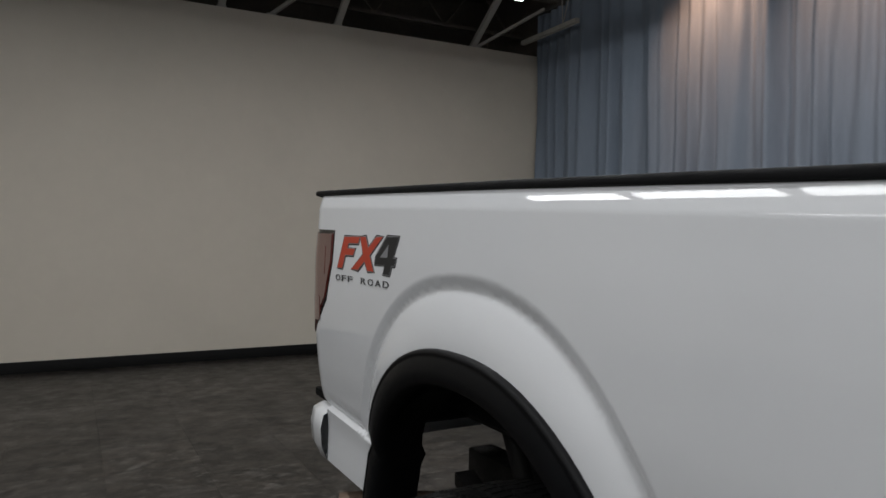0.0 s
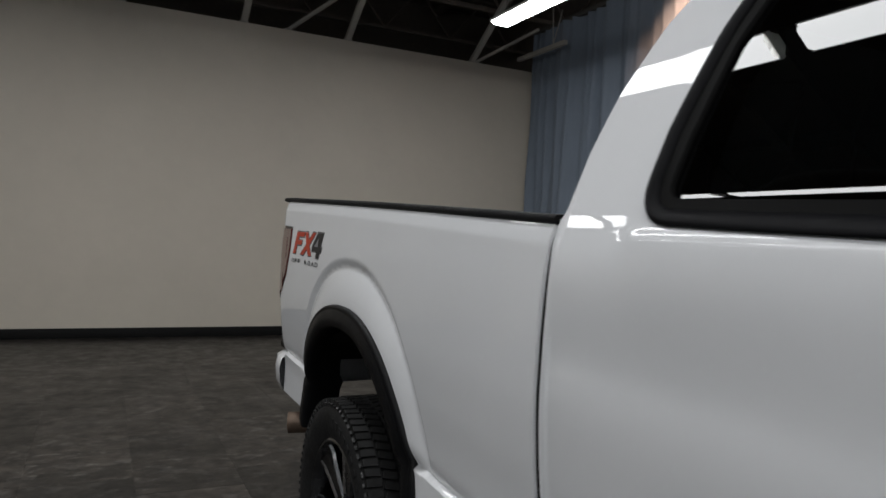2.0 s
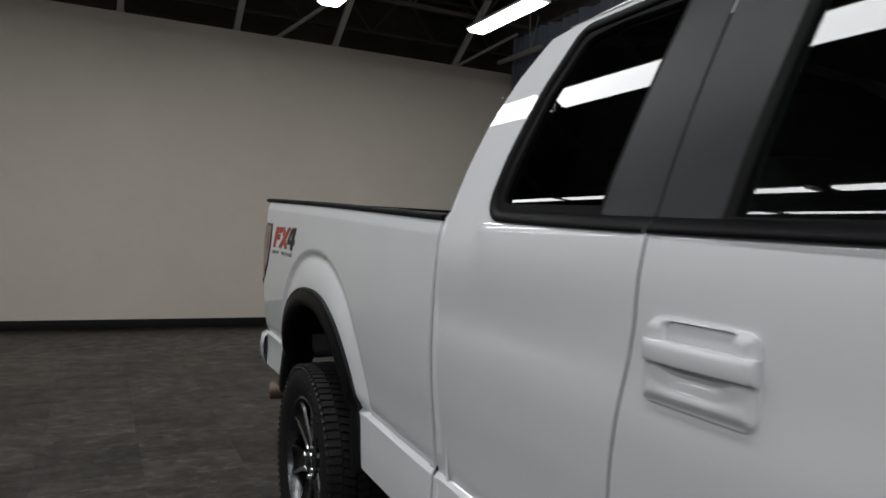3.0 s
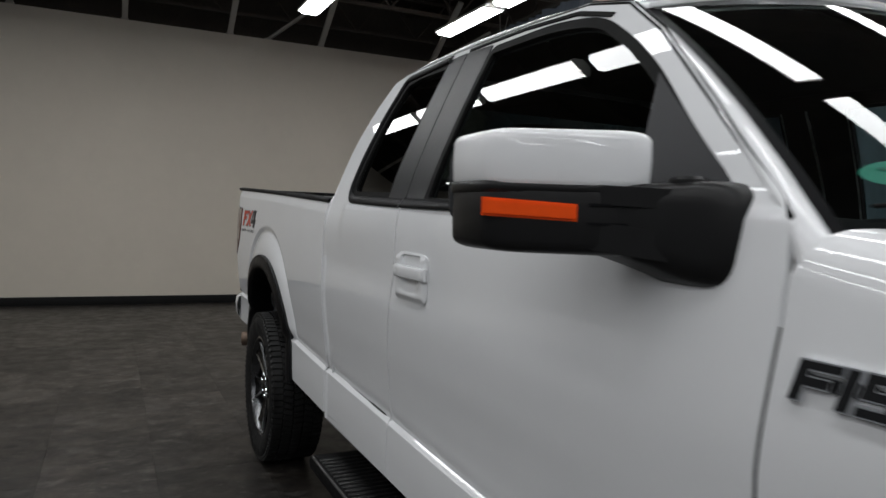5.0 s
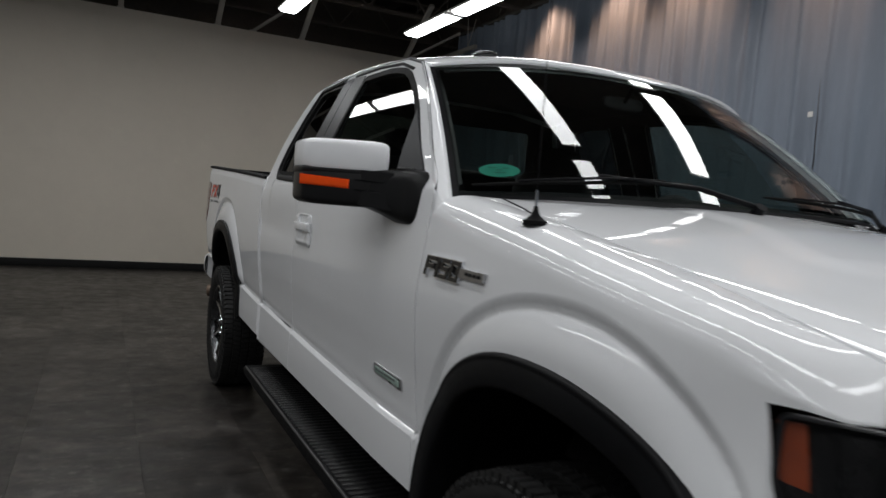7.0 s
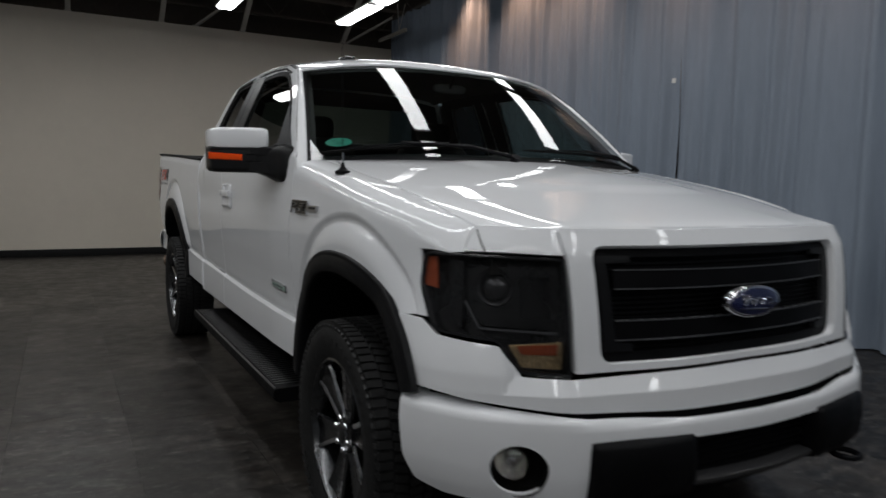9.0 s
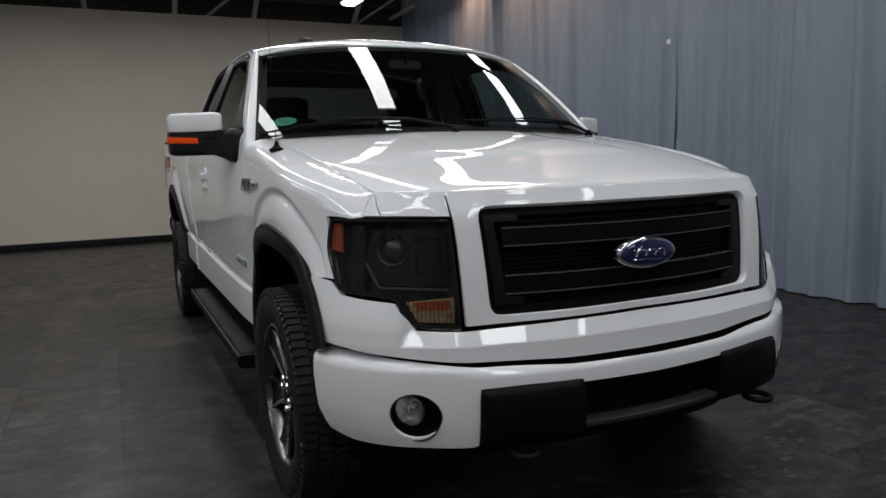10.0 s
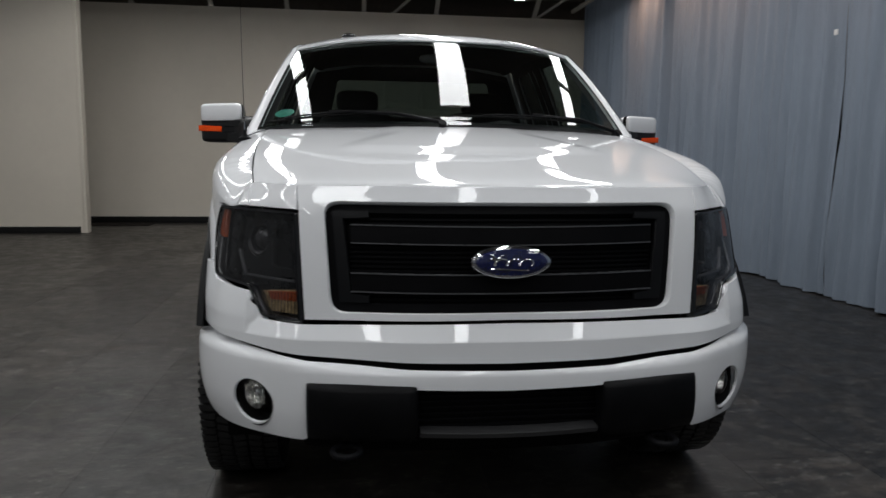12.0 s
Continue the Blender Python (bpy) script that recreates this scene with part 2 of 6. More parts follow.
HOUSING = material("white enamel lamp housing", (0.7, 0.7, 0.68), 0.4, grain=0.05, size=5)
MAT = material("dark brown ribbed mat", (0.010, 0.007, 0.006), 0.9, spec=0.2, grain=0.3, size=12, fine=0.2, bump=0.4, bump_size=150)
TUBE = glowing("lit fluorescent diffuser", (0.972, 0.986, 1.0), LAMP_POWER)


# ---- mesh helpers ----
def part(name, shape, mat, parent=None, label=""):
    """Links a bmesh, or (vertices, faces), as one mesh object under a thing or under a part."""
    me = bpy.data.meshes.new(name)
    if isinstance(shape, bmesh.types.BMesh):
        shape.to_mesh(me)
        shape.free()
    else:
        me.from_pydata([tuple(v) for v in shape[0]], [], shape[1])
        if len(shape) > 2:
            me.polygons.foreach_set("use_smooth", [True] * len(me.polygons))
            me.normals_split_custom_set_from_vertices([tuple(n) for n in shape[2]])
    me.materials.append(mat)
    ob = new(name, me)
    if parent is not None:
        ob.parent = parent
    return tagged(ob, label)


def empty(name, at=(0, 0, 0)):
    ob = new(name)
    ob.location = at
    return ob


def smooth(bm, angle=40):
    for f in bm.faces:
        f.smooth = True
    for e in bm.edges:
        if len(e.link_faces) == 2 and e.calc_face_angle(0) > radians(angle):
            e.smooth = False
    return bm


def box(size, at=(0, 0, 0), bevel=0.0, turn=(0, 0, 0), segments=2):
    bm = bmesh.new()
    bmesh.ops.create_cube(bm, size=1)
    bmesh.ops.scale(bm, vec=size, verts=bm.verts)
    if bevel:
        bmesh.ops.bevel(bm, geom=list(bm.edges), offset=bevel, segments=segments, profile=0.6, affect="EDGES")
        smooth(bm, 50)
    bm.transform(pose(*at, *turn))
    return bm


def join(*bms):
    out = bmesh.new()
    for b in bms:
        me = bpy.data.meshes.new("scratch")
        b.to_mesh(me)
        b.free()
        out.from_mesh(me)
        bpy.data.meshes.remove(me)
    return out


def rod(a, b, r, sides=10):
    a, b = Vector(a), Vector(b)
    bm = bmesh.new()
    bmesh.ops.create_cone(bm, cap_ends=True, segments=sides, radius1=r, radius2=r, depth=(b - a).length)
    bm.transform(Matrix.Translation((a + b) / 2) @ (b - a).to_track_quat("Z", "Y").to_matrix().to_4x4())
    return smooth(bm, 50)


def beam(a, b, w, h):
    """A rectangular bar from a to b."""
    a, b = Vector(a), Vector(b)
    bm = bmesh.new()
    bmesh.ops.create_cube(bm, size=1)
    bmesh.ops.scale(bm, vec=(w, h, (b - a).length), verts=bm.verts)
    bm.transform(Matrix.Translation((a + b) / 2) @ (b - a).to_track_quat("Z", "Y").to_matrix().to_4x4())
    return bm


def lathe(profile, segments=48):
    """Turns (radius, height) pairs round the x axis; height runs along x."""
    bm = bmesh.new()
    rings = []
    for k in range(segments):
        a = 2 * math.pi * k / segments
        rings.append([bm.verts.new((h, r * math.cos(a), r * math.sin(a))) for r, h in profile])
    for k in range(segments):
        p, q = rings[k], rings[(k + 1) % segments]
        for i in range(len(profile) - 1):
            bm.faces.new((p[i], p[i + 1], q[i + 1], q[i]))
    bmesh.ops.remove_doubles(bm, verts=bm.verts, dist=1e-6)
    bmesh.ops.recalc_face_normals(bm, faces=bm.faces)
    return smooth(bm, 35)


def prism(outline, depth, bevel=0.0):
    """A plate with that (x, z) outline, from y = 0 to y = depth."""
    bm = bmesh.new()
    vs = [bm.verts.new((x, 0, z)) for x, z in outline]
    f = bm.faces.new(vs)
    r = bmesh.ops.extrude_face_region(bm, geom=[f])
    bmesh.ops.translate(bm, vec=(0, depth, 0), verts=[v for v in r["geom"] if isinstance(v, bmesh.types.BMVert)])
    bmesh.ops.recalc_face_normals(bm, faces=bm.faces)
    if bevel:
        bmesh.ops.bevel(bm, geom=list(bm.edges), offset=bevel, segments=2, profile=0.6, affect="EDGES")
        smooth(bm, 50)
    return bm


def spline(xs, ys):
    """A smooth curve through the points, flat where they turn back (monotone cubic)."""
    n = len(xs)
    d = [(ys[i + 1] - ys[i]) / (xs[i + 1] - xs[i]) for i in range(n - 1)]
    m = [d[0]] + [0 if d[i - 1] * d[i] <= 0 else 2 * d[i - 1] * d[i] / (d[i - 1] + d[i]) for i in range(1, n - 1)] + [d[-1]]

    def at(x):
        if x <= xs[0]:
            return ys[0] + m[0] * (x - xs[0])
        if x >= xs[-1]:
            return ys[-1] + m[-1] * (x - xs[-1])
        i = 0
        while x > xs[i + 1]:
            i += 1
        h = xs[i + 1] - xs[i]
        t = (x - xs[i]) / h
        return ((2 * t ** 3 - 3 * t * t + 1) * ys[i] + (t ** 3 - 2 * t * t + t) * h * m[i]
                + (3 * t * t - 2 * t ** 3) * ys[i + 1] + (t ** 3 - t * t) * h * m[i + 1])
    return at


def curve(xs, ys):
    """A natural cubic through the points, smooth in its bend too."""
    n = len(xs)
    h = [xs[i + 1] - xs[i] for i in range(n - 1)]
    a, r = np.zeros((n, n)), np.zeros(n)
    a[0, 0] = a[-1, -1] = 1
    for i in range(1, n - 1):
        a[i, i - 1:i + 2] = h[i - 1], 2 * (h[i - 1] + h[i]), h[i]
        r[i] = 6 * ((ys[i + 1] - ys[i]) / h[i] - (ys[i] - ys[i - 1]) / h[i - 1])
    m = [float(v) for v in np.linalg.solve(a, r)]

    def at(x):
        i = 0
        while i < n - 2 and x > xs[i + 1]:
            i += 1
        p, q = min(max(x, xs[0]), xs[-1]) - xs[i], xs[i + 1] - min(max(x, xs[0]), xs[-1])
        y = (m[i] * q ** 3 + m[i + 1] * p ** 3) / (6 * h[i]) + (ys[i] / h[i] - m[i] * h[i] / 6) * q + (ys[i + 1] / h[i] - m[i + 1] * h[i] / 6) * p
        if x > xs[-1]:
            y += (x - xs[-1]) * ((ys[-1] - ys[-2]) / h[-1] + h[-1] * m[-2] / 6)
        return y
    return at


def step(t):
    t = min(1.0, max(0.0, t))
    return t * t * (3 - 2 * t)


def rounded(points, r, n=5):
    """A closed outline with its corners rounded; r is one radius or one per corner."""
    out = []
    k = len(points)
    for i, p in enumerate(points):
        ri = r[i] if isinstance(r, (list, tuple)) else r
        p, a, b = Vector(p), Vector(points[i - 1]), Vector(points[(i + 1) % k])
        if ri <= 0:
            out.append(tuple(p))
            continue
        u, v = (a - p), (b - p)
        c = min(ri, u.length * 0.45, v.length * 0.45)
        s, e = p + u.normalized() * c, p + v.normalized() * c
        for j in range(n + 1):
            t = j / n
            out.append(tuple((1 - t) ** 2 * s + 2 * t * (1 - t) * p + t * t * e))
    return out


def resample(loop, h, closed=True):
    out = []
    for i in range(len(loop) if closed else len(loop) - 1):
        a, b = Vector(loop[i]), Vector(loop[(i + 1) % len(loop)])
        n = max(1, math.ceil((b - a).length / h - 1e-6))
        if (b - a).length < 1e-6:
            continue
        out += [tuple(a.lerp(b, j / n)) for j in range(n)]
    if not closed:
        out.append(tuple(loop[-1]))
    return out


def grown(loop, d):
    """The closed outline moved outwards by d."""
    k = len(loop)
    area = sum(loop[i][0] * loop[(i + 1) % k][1] - loop[(i + 1) % k][0] * loop[i][1] for i in range(k))
    sg = 1 if area > 0 else -1
    out = []
    for i in range(k):
        a, p, b = Vector(loop[i - 1]), Vector(loop[i]), Vector(loop[(i + 1) % k])
        n = Vector((0, 0))
        for e in (p - a, b - p):
            if e.length > 1e-9:
                e = e.normalized()
                n += Vector((e.y, -e.x)) * sg
        n = n.normalized() if n.length > 1e-9 else n
        out.append(tuple(p + n * d))
    return out


def inside(pts, loop):
    """Which of the points lie in the closed outline (numpy)."""
    x, y = pts[:, 0], pts[:, 1]
    res = np.zeros(len(pts), bool)
    k = len(loop)
    for i in range(k):
        (x1, y1), (x2, y2) = loop[i], loop[(i + 1) % k]
        if y1 == y2:
            continue
        c = ((y1 > y) != (y2 > y)) & (x < (x2 - x1) * (y - y1) / (y2 - y1) + x1)
        res ^= c
    return res


FLIPPED = set()


def faces_in(surface):
    """Surfaces whose two parameters run so that the normal points inwards."""
    return surface in FLIPPED


def sheet(outline, surface, h=0.03, holes=(), lip=0.012, off=0.0, flip=False, thick=True, creases=()):
    """Pressed sheet: the outline, in the surface's two parameters, is filled with a fine mesh laid on the surface,
    with normals from the surface itself and a folded lip round every edge. Returns vertices, faces, normals."""
    flip = flip or faces_in(surface)
    loops = [resample(outline, h)] + [resample(o, h) for o in holes]
    bound = np.array([p for lp in loops for p in lp])
    folds = []
    for line in creases:
        line = resample(line, h, closed=False)
        ok = inside(np.array(line), loops[0])
        ok &= np.array([np.linalg.norm(bound - np.array(p), axis=1).min() > h * 0.45 for p in line])
        folds.append((line, ok))
    lo, hi = bound.min(0), bound.max(0)
    gx, gy = np.meshgrid(np.arange(lo[0] + h * 0.37, hi[0], h), np.arange(lo[1] + h * 0.41, hi[1], h))
    grid = np.stack([gx.ravel(), gy.ravel()], 1)
    keep = inside(grid, loops[0])
    for lp in loops[1:]:
        keep &= ~inside(grid, lp)
    grid = grid[keep]
    if len(grid):
        near = np.ones(len(grid), bool)
        for q in range(0, len(grid), 400):
            d = np.linalg.norm(grid[q:q + 400, None] - bound[None], axis=2).min(1)
            near[q:q + 400] = d > h * 0.5
        grid = grid[near]
    edges, base = [], 0
    for lp in loops:
        edges += [(base + i, base + (i + 1) % len(lp)) for i in range(len(lp))]
        base += len(lp)
    extra = []
    for line, ok in folds:
        for i, p in enumerate(line):
            if ok[i]:
                if i and ok[i - 1]:
                    edges.append((base - 1, base))
                extra.append(p)
                base += 1
    if extra:
        bound = np.concatenate([bound, np.array(extra)])
        if len(grid):
            grid = grid[np.array([np.linalg.norm(bound[-len(extra):] - g, axis=1).min() > h * 0.5 for g in grid])]
    coords = [Vector(p) for p in bound] + [Vector(p) for p in grid]
    pts, _, tris, _, _, _ = delaunay_2d_cdt(coords, edges, [], 0, 1e-6)
    cen = np.array([[(pts[a].x + pts[b].x + pts[c].x) / 3, (pts[a].y + pts[b].y + pts[c].y) / 3] for a, b, c in tris])
    good = inside(cen, loops[0])
    for lp in loops[1:]:
        good &= ~inside(cen, lp)
    tris = [tuple(t) for t, g in zip(tris, good) if g]
    verts, norms = [], []
    e = 0.002
    for p in pts:
        P = Vector(surface(p.x, p.y))
        du = Vector(surface(p.x + e, p.y)) - Vector(surface(p.x - e, p.y))
        dv = Vector(surface(p.x, p.y + e)) - Vector(surface(p.x, p.y - e))
        nrm = du.cross(dv)
        nrm = nrm.normalized() if nrm.length > 1e-12 else Vector((0, 0, 1))
        if flip:
            nrm = -nrm
        verts.append(P + nrm * off)
        norms.append(nrm)
    faces = []
    for t in tris:
        a, b, c = (verts[k] for k in t)
        g = (b - a).cross(c - a)
        faces.append(t if g.dot(norms[t[0]]) > 0 else (t[0], t[2], t[1]))
    if thick:
        count = {}
        for f in faces:
            for i in range(3):
                a, b = f[i], f[(i + 1) % 3]
                key = (min(a, b), max(a, b))
                count[key] = None if key in count else (a, b)
        for ab in count.values():
            if ab is None:
                continue
            a, b = ab
            k = len(verts)
            out = (verts[b] - verts[a]).cross(norms[a]).normalized()
            verts += [verts[a], verts[b], verts[b] - norms[b] * lip, verts[a] - norms[a] * lip]
            norms += [(norms[a] + out).normalized(), (norms[b] + out).normalized(), out, out]
            faces.append((k + 1, k, k + 3, k + 2))
    return verts, faces, norms


def mirrored(shape):
    """The same mesh on the other side of the truck."""
    v, f, n = shape
    return ([Vector((-p.x, p.y, p.z)) for p in v], [tuple(reversed(q)) for q in f], [Vector((-q.x, q.y, q.z)) for q in n])


def loft(rows, closed=False, smooth_angle=50):
    """A skin over rows of points."""
    bm = bmesh.new()
    vs = [[bm.verts.new(p) for p in r] for r in rows]
    for a, b in zip(vs, vs[1:]):
        k = len(a)
        for i in range(k if closed else k - 1):
            bm.faces.new((a[i], a[(i + 1) % k], b[(i + 1) % k], b[i]))
    if closed:
        bm.faces.new(vs[0])
        bm.faces.new(list(reversed(vs[-1])))
    bmesh.ops.recalc_face_normals(bm, faces=bm.faces)
    return smooth(bm, smooth_angle)


def tube(points, r, sides=8):
    """A round bar along a line of points."""
    pts = [Vector(p) for p in points]
    rows = []
    for i, p in enumerate(pts):
        d = (pts[min(i + 1, len(pts) - 1)] - pts[max(i - 1, 0)]).normalized()
        u = d.orthogonal().normalized() if i == 0 else (u - d * u.dot(d)).normalized()
        w = d.cross(u)
        rr = r[i] if isinstance(r, (list, tuple)) else r
        rows.append([p + (u * math.cos(2 * math.pi * k / sides) + w * math.sin(2 * math.pi * k / sides)) * rr for k in range(sides)])
    return loft(rows, closed=True)


def strip(rows, out, smooth_angle=50):
    """A skin over rows of points as vertices, faces and normals that point along out(place)."""
    bm = loft(rows, smooth_angle=smooth_angle)
    bm.normal_update()
    votes = sum(1 if f.normal.dot(out(f.calc_center_median())) > 0 else -1 for f in bm.faces)
    if votes < 0:
        bmesh.ops.reverse_faces(bm, faces=bm.faces)
        bm.normal_update()
    bm.verts.index_update()
    v, f, n = [Vector(x.co) for x in bm.verts], [tuple(q.index for q in p.verts) for p in bm.faces], [Vector(x.normal) for x in bm.verts]
    bm.free()
    return v, f, n


def shade(ob, on=False):
    ob.visible_shadow = on
    return ob


# ---- the hall ----
NORTH, EAST, WEST, SOUTH, TOP, WALLTOP, JOG_X, JOG_Y, FLOOR = 10.48, 3.86, -9.0, -9.0, 5.3, 3.82, -4.66, 8.75, -0.04


def setting(name, bm, mat, label, category):
    return tagged(part(name, bm, mat), label, category, kind="structure")


setting("wall_north", box((4.6 - WEST, 0.15, WALLTOP - FLOOR), ((WEST + 4.6) / 2, NORTH + 0.075, (WALLTOP + FLOOR) / 2)), WALLPAINT,
        "plain cream painted partition wall with a black baseboard", "wall")
setting("wall_jog", join(box((WEST * -1 + JOG_X, 0.15, WALLTOP - FLOOR), ((WEST + JOG_X) / 2, JOG_Y + 0.075, (WALLTOP + FLOOR) / 2)),
                         box((0.06, 0.16, WALLTOP - FLOOR), (JOG_X + 0.032, JOG_Y + 0.07, (WALLTOP + FLOOR) / 2), 0.006)), WALLPAINT,
        "cream painted wall standing forward with a corner post", "wall")
# West and south walls are added out of view to bounce light.
setting("unseen_wall_west", box((0.15, NORTH + 2.3 - SOUTH, TOP - FLOOR), (WEST - 0.075, (NORTH + 2.3 + SOUTH) / 2, (TOP + FLOOR) / 2)), BOUNCEWALL, "unseen pale grey side wall, added to bounce light", "wall")
setting("unseen_wall_south", box((14.0, 0.15, TOP - FLOOR), (-2.3, SOUTH - 0.075, (TOP + FLOOR) / 2)), BOUNCEWALL, "unseen pale grey end wall, added to bounce light", "wall")
setting("wall_east", box((0.15, 22.0, TOP - FLOOR), (4.65, 1.9, (TOP + FLOOR) / 2)), ROOFDARK, "dark wall behind the curtain", "wall")
setting("wall_upper", box((14.0, 0.15, TOP - 3.0), (-2.3, 12.9, 3.0 + (TOP - 3.0) / 2)), ROOFDARK, "dark end wall above the partition", "wall")
setting("baseboard_north", box((3.8 - WEST, 0.012, 0.115), ((WEST + 3.8) / 2, NORTH - 0.006, FLOOR + 0.0575), 0.003), BASEBLACK,
        "black vinyl baseboard along the cream wall", "baseboard")
setting("baseboard_jog", box((WEST * -1 + JOG_X - 0.04, 0.012, 0.10), ((WEST + JOG_X - 0.04) / 2, JOG_Y - 0.006, FLOOR + 0.05), 0.003), BASEBLACK,
        "black vinyl baseboard along the forward wall", "baseboard")

# open roof: deck, joists with zigzag webs, and purlins, all one piece
roof = [box((14.2, 22.2, 0.1), (-2.3, 1.9, TOP + 0.05))]
for y in [11.6, 10.0, 8.4, 6.8, 5.2, 3.6, 2.0, 0.4, -1.2, -2.8, -4.4, -6.0]:
    for z, w in ((4.42, 0.07), (5.1, 0.09)):
        roof.append(beam((-9, y, z), (4.5, y, z), w, 0.05))
    n = 0
    x = -9.0
    while x < 4.2:
        za, zb = (4.42, 5.1) if n % 2 == 0 else (5.1, 4.42)
        roof.append(beam((x, y, za), (x + 0.55, y, zb), 0.028, 0.028))
        x += 0.55
        n += 1
for x in (-6.6, -4.0, -1.4, 1.2, 3.4):
    roof.append(beam((x, -9, 5.22), (x, 12.8, 5.22), 0.10, 0.12))
setting("ceiling", join(*roof), ROOFDARK, "dark open roof with steel bar joists", "ceiling")

# pale braces from the head of the partition up to the joists
brace_proto = None
for x in (-5.6, -4.3, -2.95, -1.62, -0.246, 1.085, 2.94):
    if brace_proto is None:
        brace_proto = tagged(part("wall_brace", join(beam((0, 0, 0), (0, -1.0, 0.70), 0.075, 0.05), box((0.1, 0.08, 0.02), (0, 0, 0.0), 0.003)), BRACE),
                             "pale grey steel brace rising from the wall head to the joists", "brace", "wall braces")
        brace_proto.location = (x, NORTH + 0.04, WALLTOP + 0.012)
    else:
        copy_thing(brace_proto, pose(x, NORTH + 0.04, WALLTOP + 0.012))
for x0, x1, z1 in ((0.30, 1.05, 4.42), (3.0, 3.75, 4.32)):
    tagged(part("diagonal_strut", join(beam((x0, NORTH + 0.05, WALLTOP + 0.01), (x1, NORTH - 0.42, z1), 0.05, 0.035), box((0.1, 0.08, 0.02), (x0, NORTH + 0.05, WALLTOP + 0.012), 0.003)), BRACE),
           "thin pale strut crossing the roof space above the wall", "strut", "diagonal struts")


tagged(part("floor_mat", box((1.5, 0.62, 0.008), (-4.75, NORTH - 0.33, FLOOR + 0.005), 0.003), MAT), "thin dark brown floor mat lying along the cream wall", "floor mat")


# curtains: pleated cloth hung from a track under the roof
def curtain(name, y0, y1, seed, label, slit=0):
    rng = random.Random(seed)
    waves = [(rng.uniform(5.0, 20.0) if k < 5 else rng.uniform(22.0, 52.0), rng.uniform(0, 6.28), rng.uniform(-0.10, 0.10)) for k in range(11)]
    rows = []
    ny, nz = int(abs(y1 - y0) / 0.016), 24
    for j in range(nz + 1):
        v = j / nz
        z = FLOOR + 0.010 + v * 4.39
        row = []
        for i in range(ny + 1):
            u = i / ny
            y = y0 + (y1 - y0) * u
            a = 0.0
            for k, (f, ph, sl) in enumerate(waves):
                mod = 0.5 + 0.5 * noise.noise(Vector((y * 0.55 + k * 7.1, z * 0.25, seed)))
                a += math.sin(f * y + ph + sl * z * f * 0.35 + 0.9 * noise.noise(Vector((y * 0.8, z * 0.45, k * 3.3)))) * mod * (0.075 + 0.07 * step((y - 4.2) / 3.0)) / (1 + 0.09 * f)
            w = noise.noise(Vector((y * 2.6, z * 1.1, seed + 5.0))) * 0.02 + noise.noise(Vector((y * 6.0 + z, z * 2.4, seed + 9.0))) * 0.010 + noise.noise(Vector((y * 15.0 + z * 2.0, z * 3.0, seed + 4.0))) * 0.004
            x = EAST + 0.06 + a * (1.0 - 0.35 * v) + w
            if slit:
                near = math.exp(-(abs(y - y0) / 0.10) ** 2)
                y = y + slit * near * (0.0045 * math.sin(math.pi * min(1, v * 1.35 + 0.12)) + 0.003 * noise.noise(Vector((z * 5, 0, 3))))
                x += near * (0.05 * noise.noise(Vector((z * 4.0, y * 8, 1.7))) * max(0, 1 - v * 4) - 0.02 * math.sin(3 * z) + (0.03 if slit > 0 else 0.0))
            hem = 0.03 * noise.noise(Vector((y * 1.5, 0, seed + 2.0))) * (1 - v) ** 8
            row.append((x, y, z + max(0.0, hem)))
        rows.append(row)
    bm = loft(rows, smooth_angle=75)
    return tagged(part(name, bm, CURTAIN), label, "curtain", "hall curtains")


curtain("curtain", 3.122, 10.42, 3, "tall blue-grey pleated curtain hanging to the floor", 1)
curtain("curtain", 3.118, -8.9, 8, "long blue-grey curtain meeting its neighbour at a slit", -1)
tagged(part("curtain_clip", box((0.012, 0.05, 0.05), (EAST - 0.035, 3.098, 2.36), 0.006), PAPER), "small white square clip joining the curtains", "clip")
tagged(part("curtain_track", join(beam((EAST + 0.06, -8.9, 4.38), (EAST + 0.06, 10.42, 4.38), 0.05, 0.05),
                                  *[rod((EAST + 0.06, y, 4.40), (EAST + 0.06, y, 5.2), 0.006, 6) for y in (-6, -3, 0, 3, 6, 9)]), JOIST),
       "dark steel track carrying the curtains", "curtain track")
tagged(part("hanging_bar", join(beam((3.66, 10.42, 3.95), (3.66, 9.26, 3.95), 0.055, 0.055), rod((3.66, 9.55, 3.97), (3.60, 9.50, 4.45), 0.006, 6),
                                rod((3.66, 9.55, 3.97), (3.75, 9.50, 4.45), 0.006, 6)), BRACE), "pale square bar hung on wires by the curtain", "bar")


# fluorescent ceiling lights in rows
def ceiling_light():
    g = empty("ceiling_light")
    tagged(g, "long white fluorescent strip light hung under the joists, lit", "ceiling light", "hall strip lights")
    part("housing", join(prism([(-0.135, 0.0), (0.135, 0.0), (0.135, 0.02), (0.06, 0.075), (-0.06, 0.075), (-0.135, 0.02)], 1.32),
                         box((0.27, 0.012, 0.04), (0, 0.0, 0.01), 0.003), box((0.27, 0.012, 0.04), (0, 1.32, 0.01), 0.003)), HOUSING, g)
    rows = []
    for x, z in ((0.125, -0.002), (0.085, -0.034), (-0.085, -0.034), (-0.125, -0.002)):
        rows.append([(x, y, z) for y in (0.008, 1.312)])
    b = loft(rows)
    part("diffuser", b, TUBE, g, "glowing white diffuser")
    for y in (0.2, 1.2):
        part("hanger", rod((0, y, 0.07), (0, y, 1.62), 0.004, 6), JOIST, g)
    return g


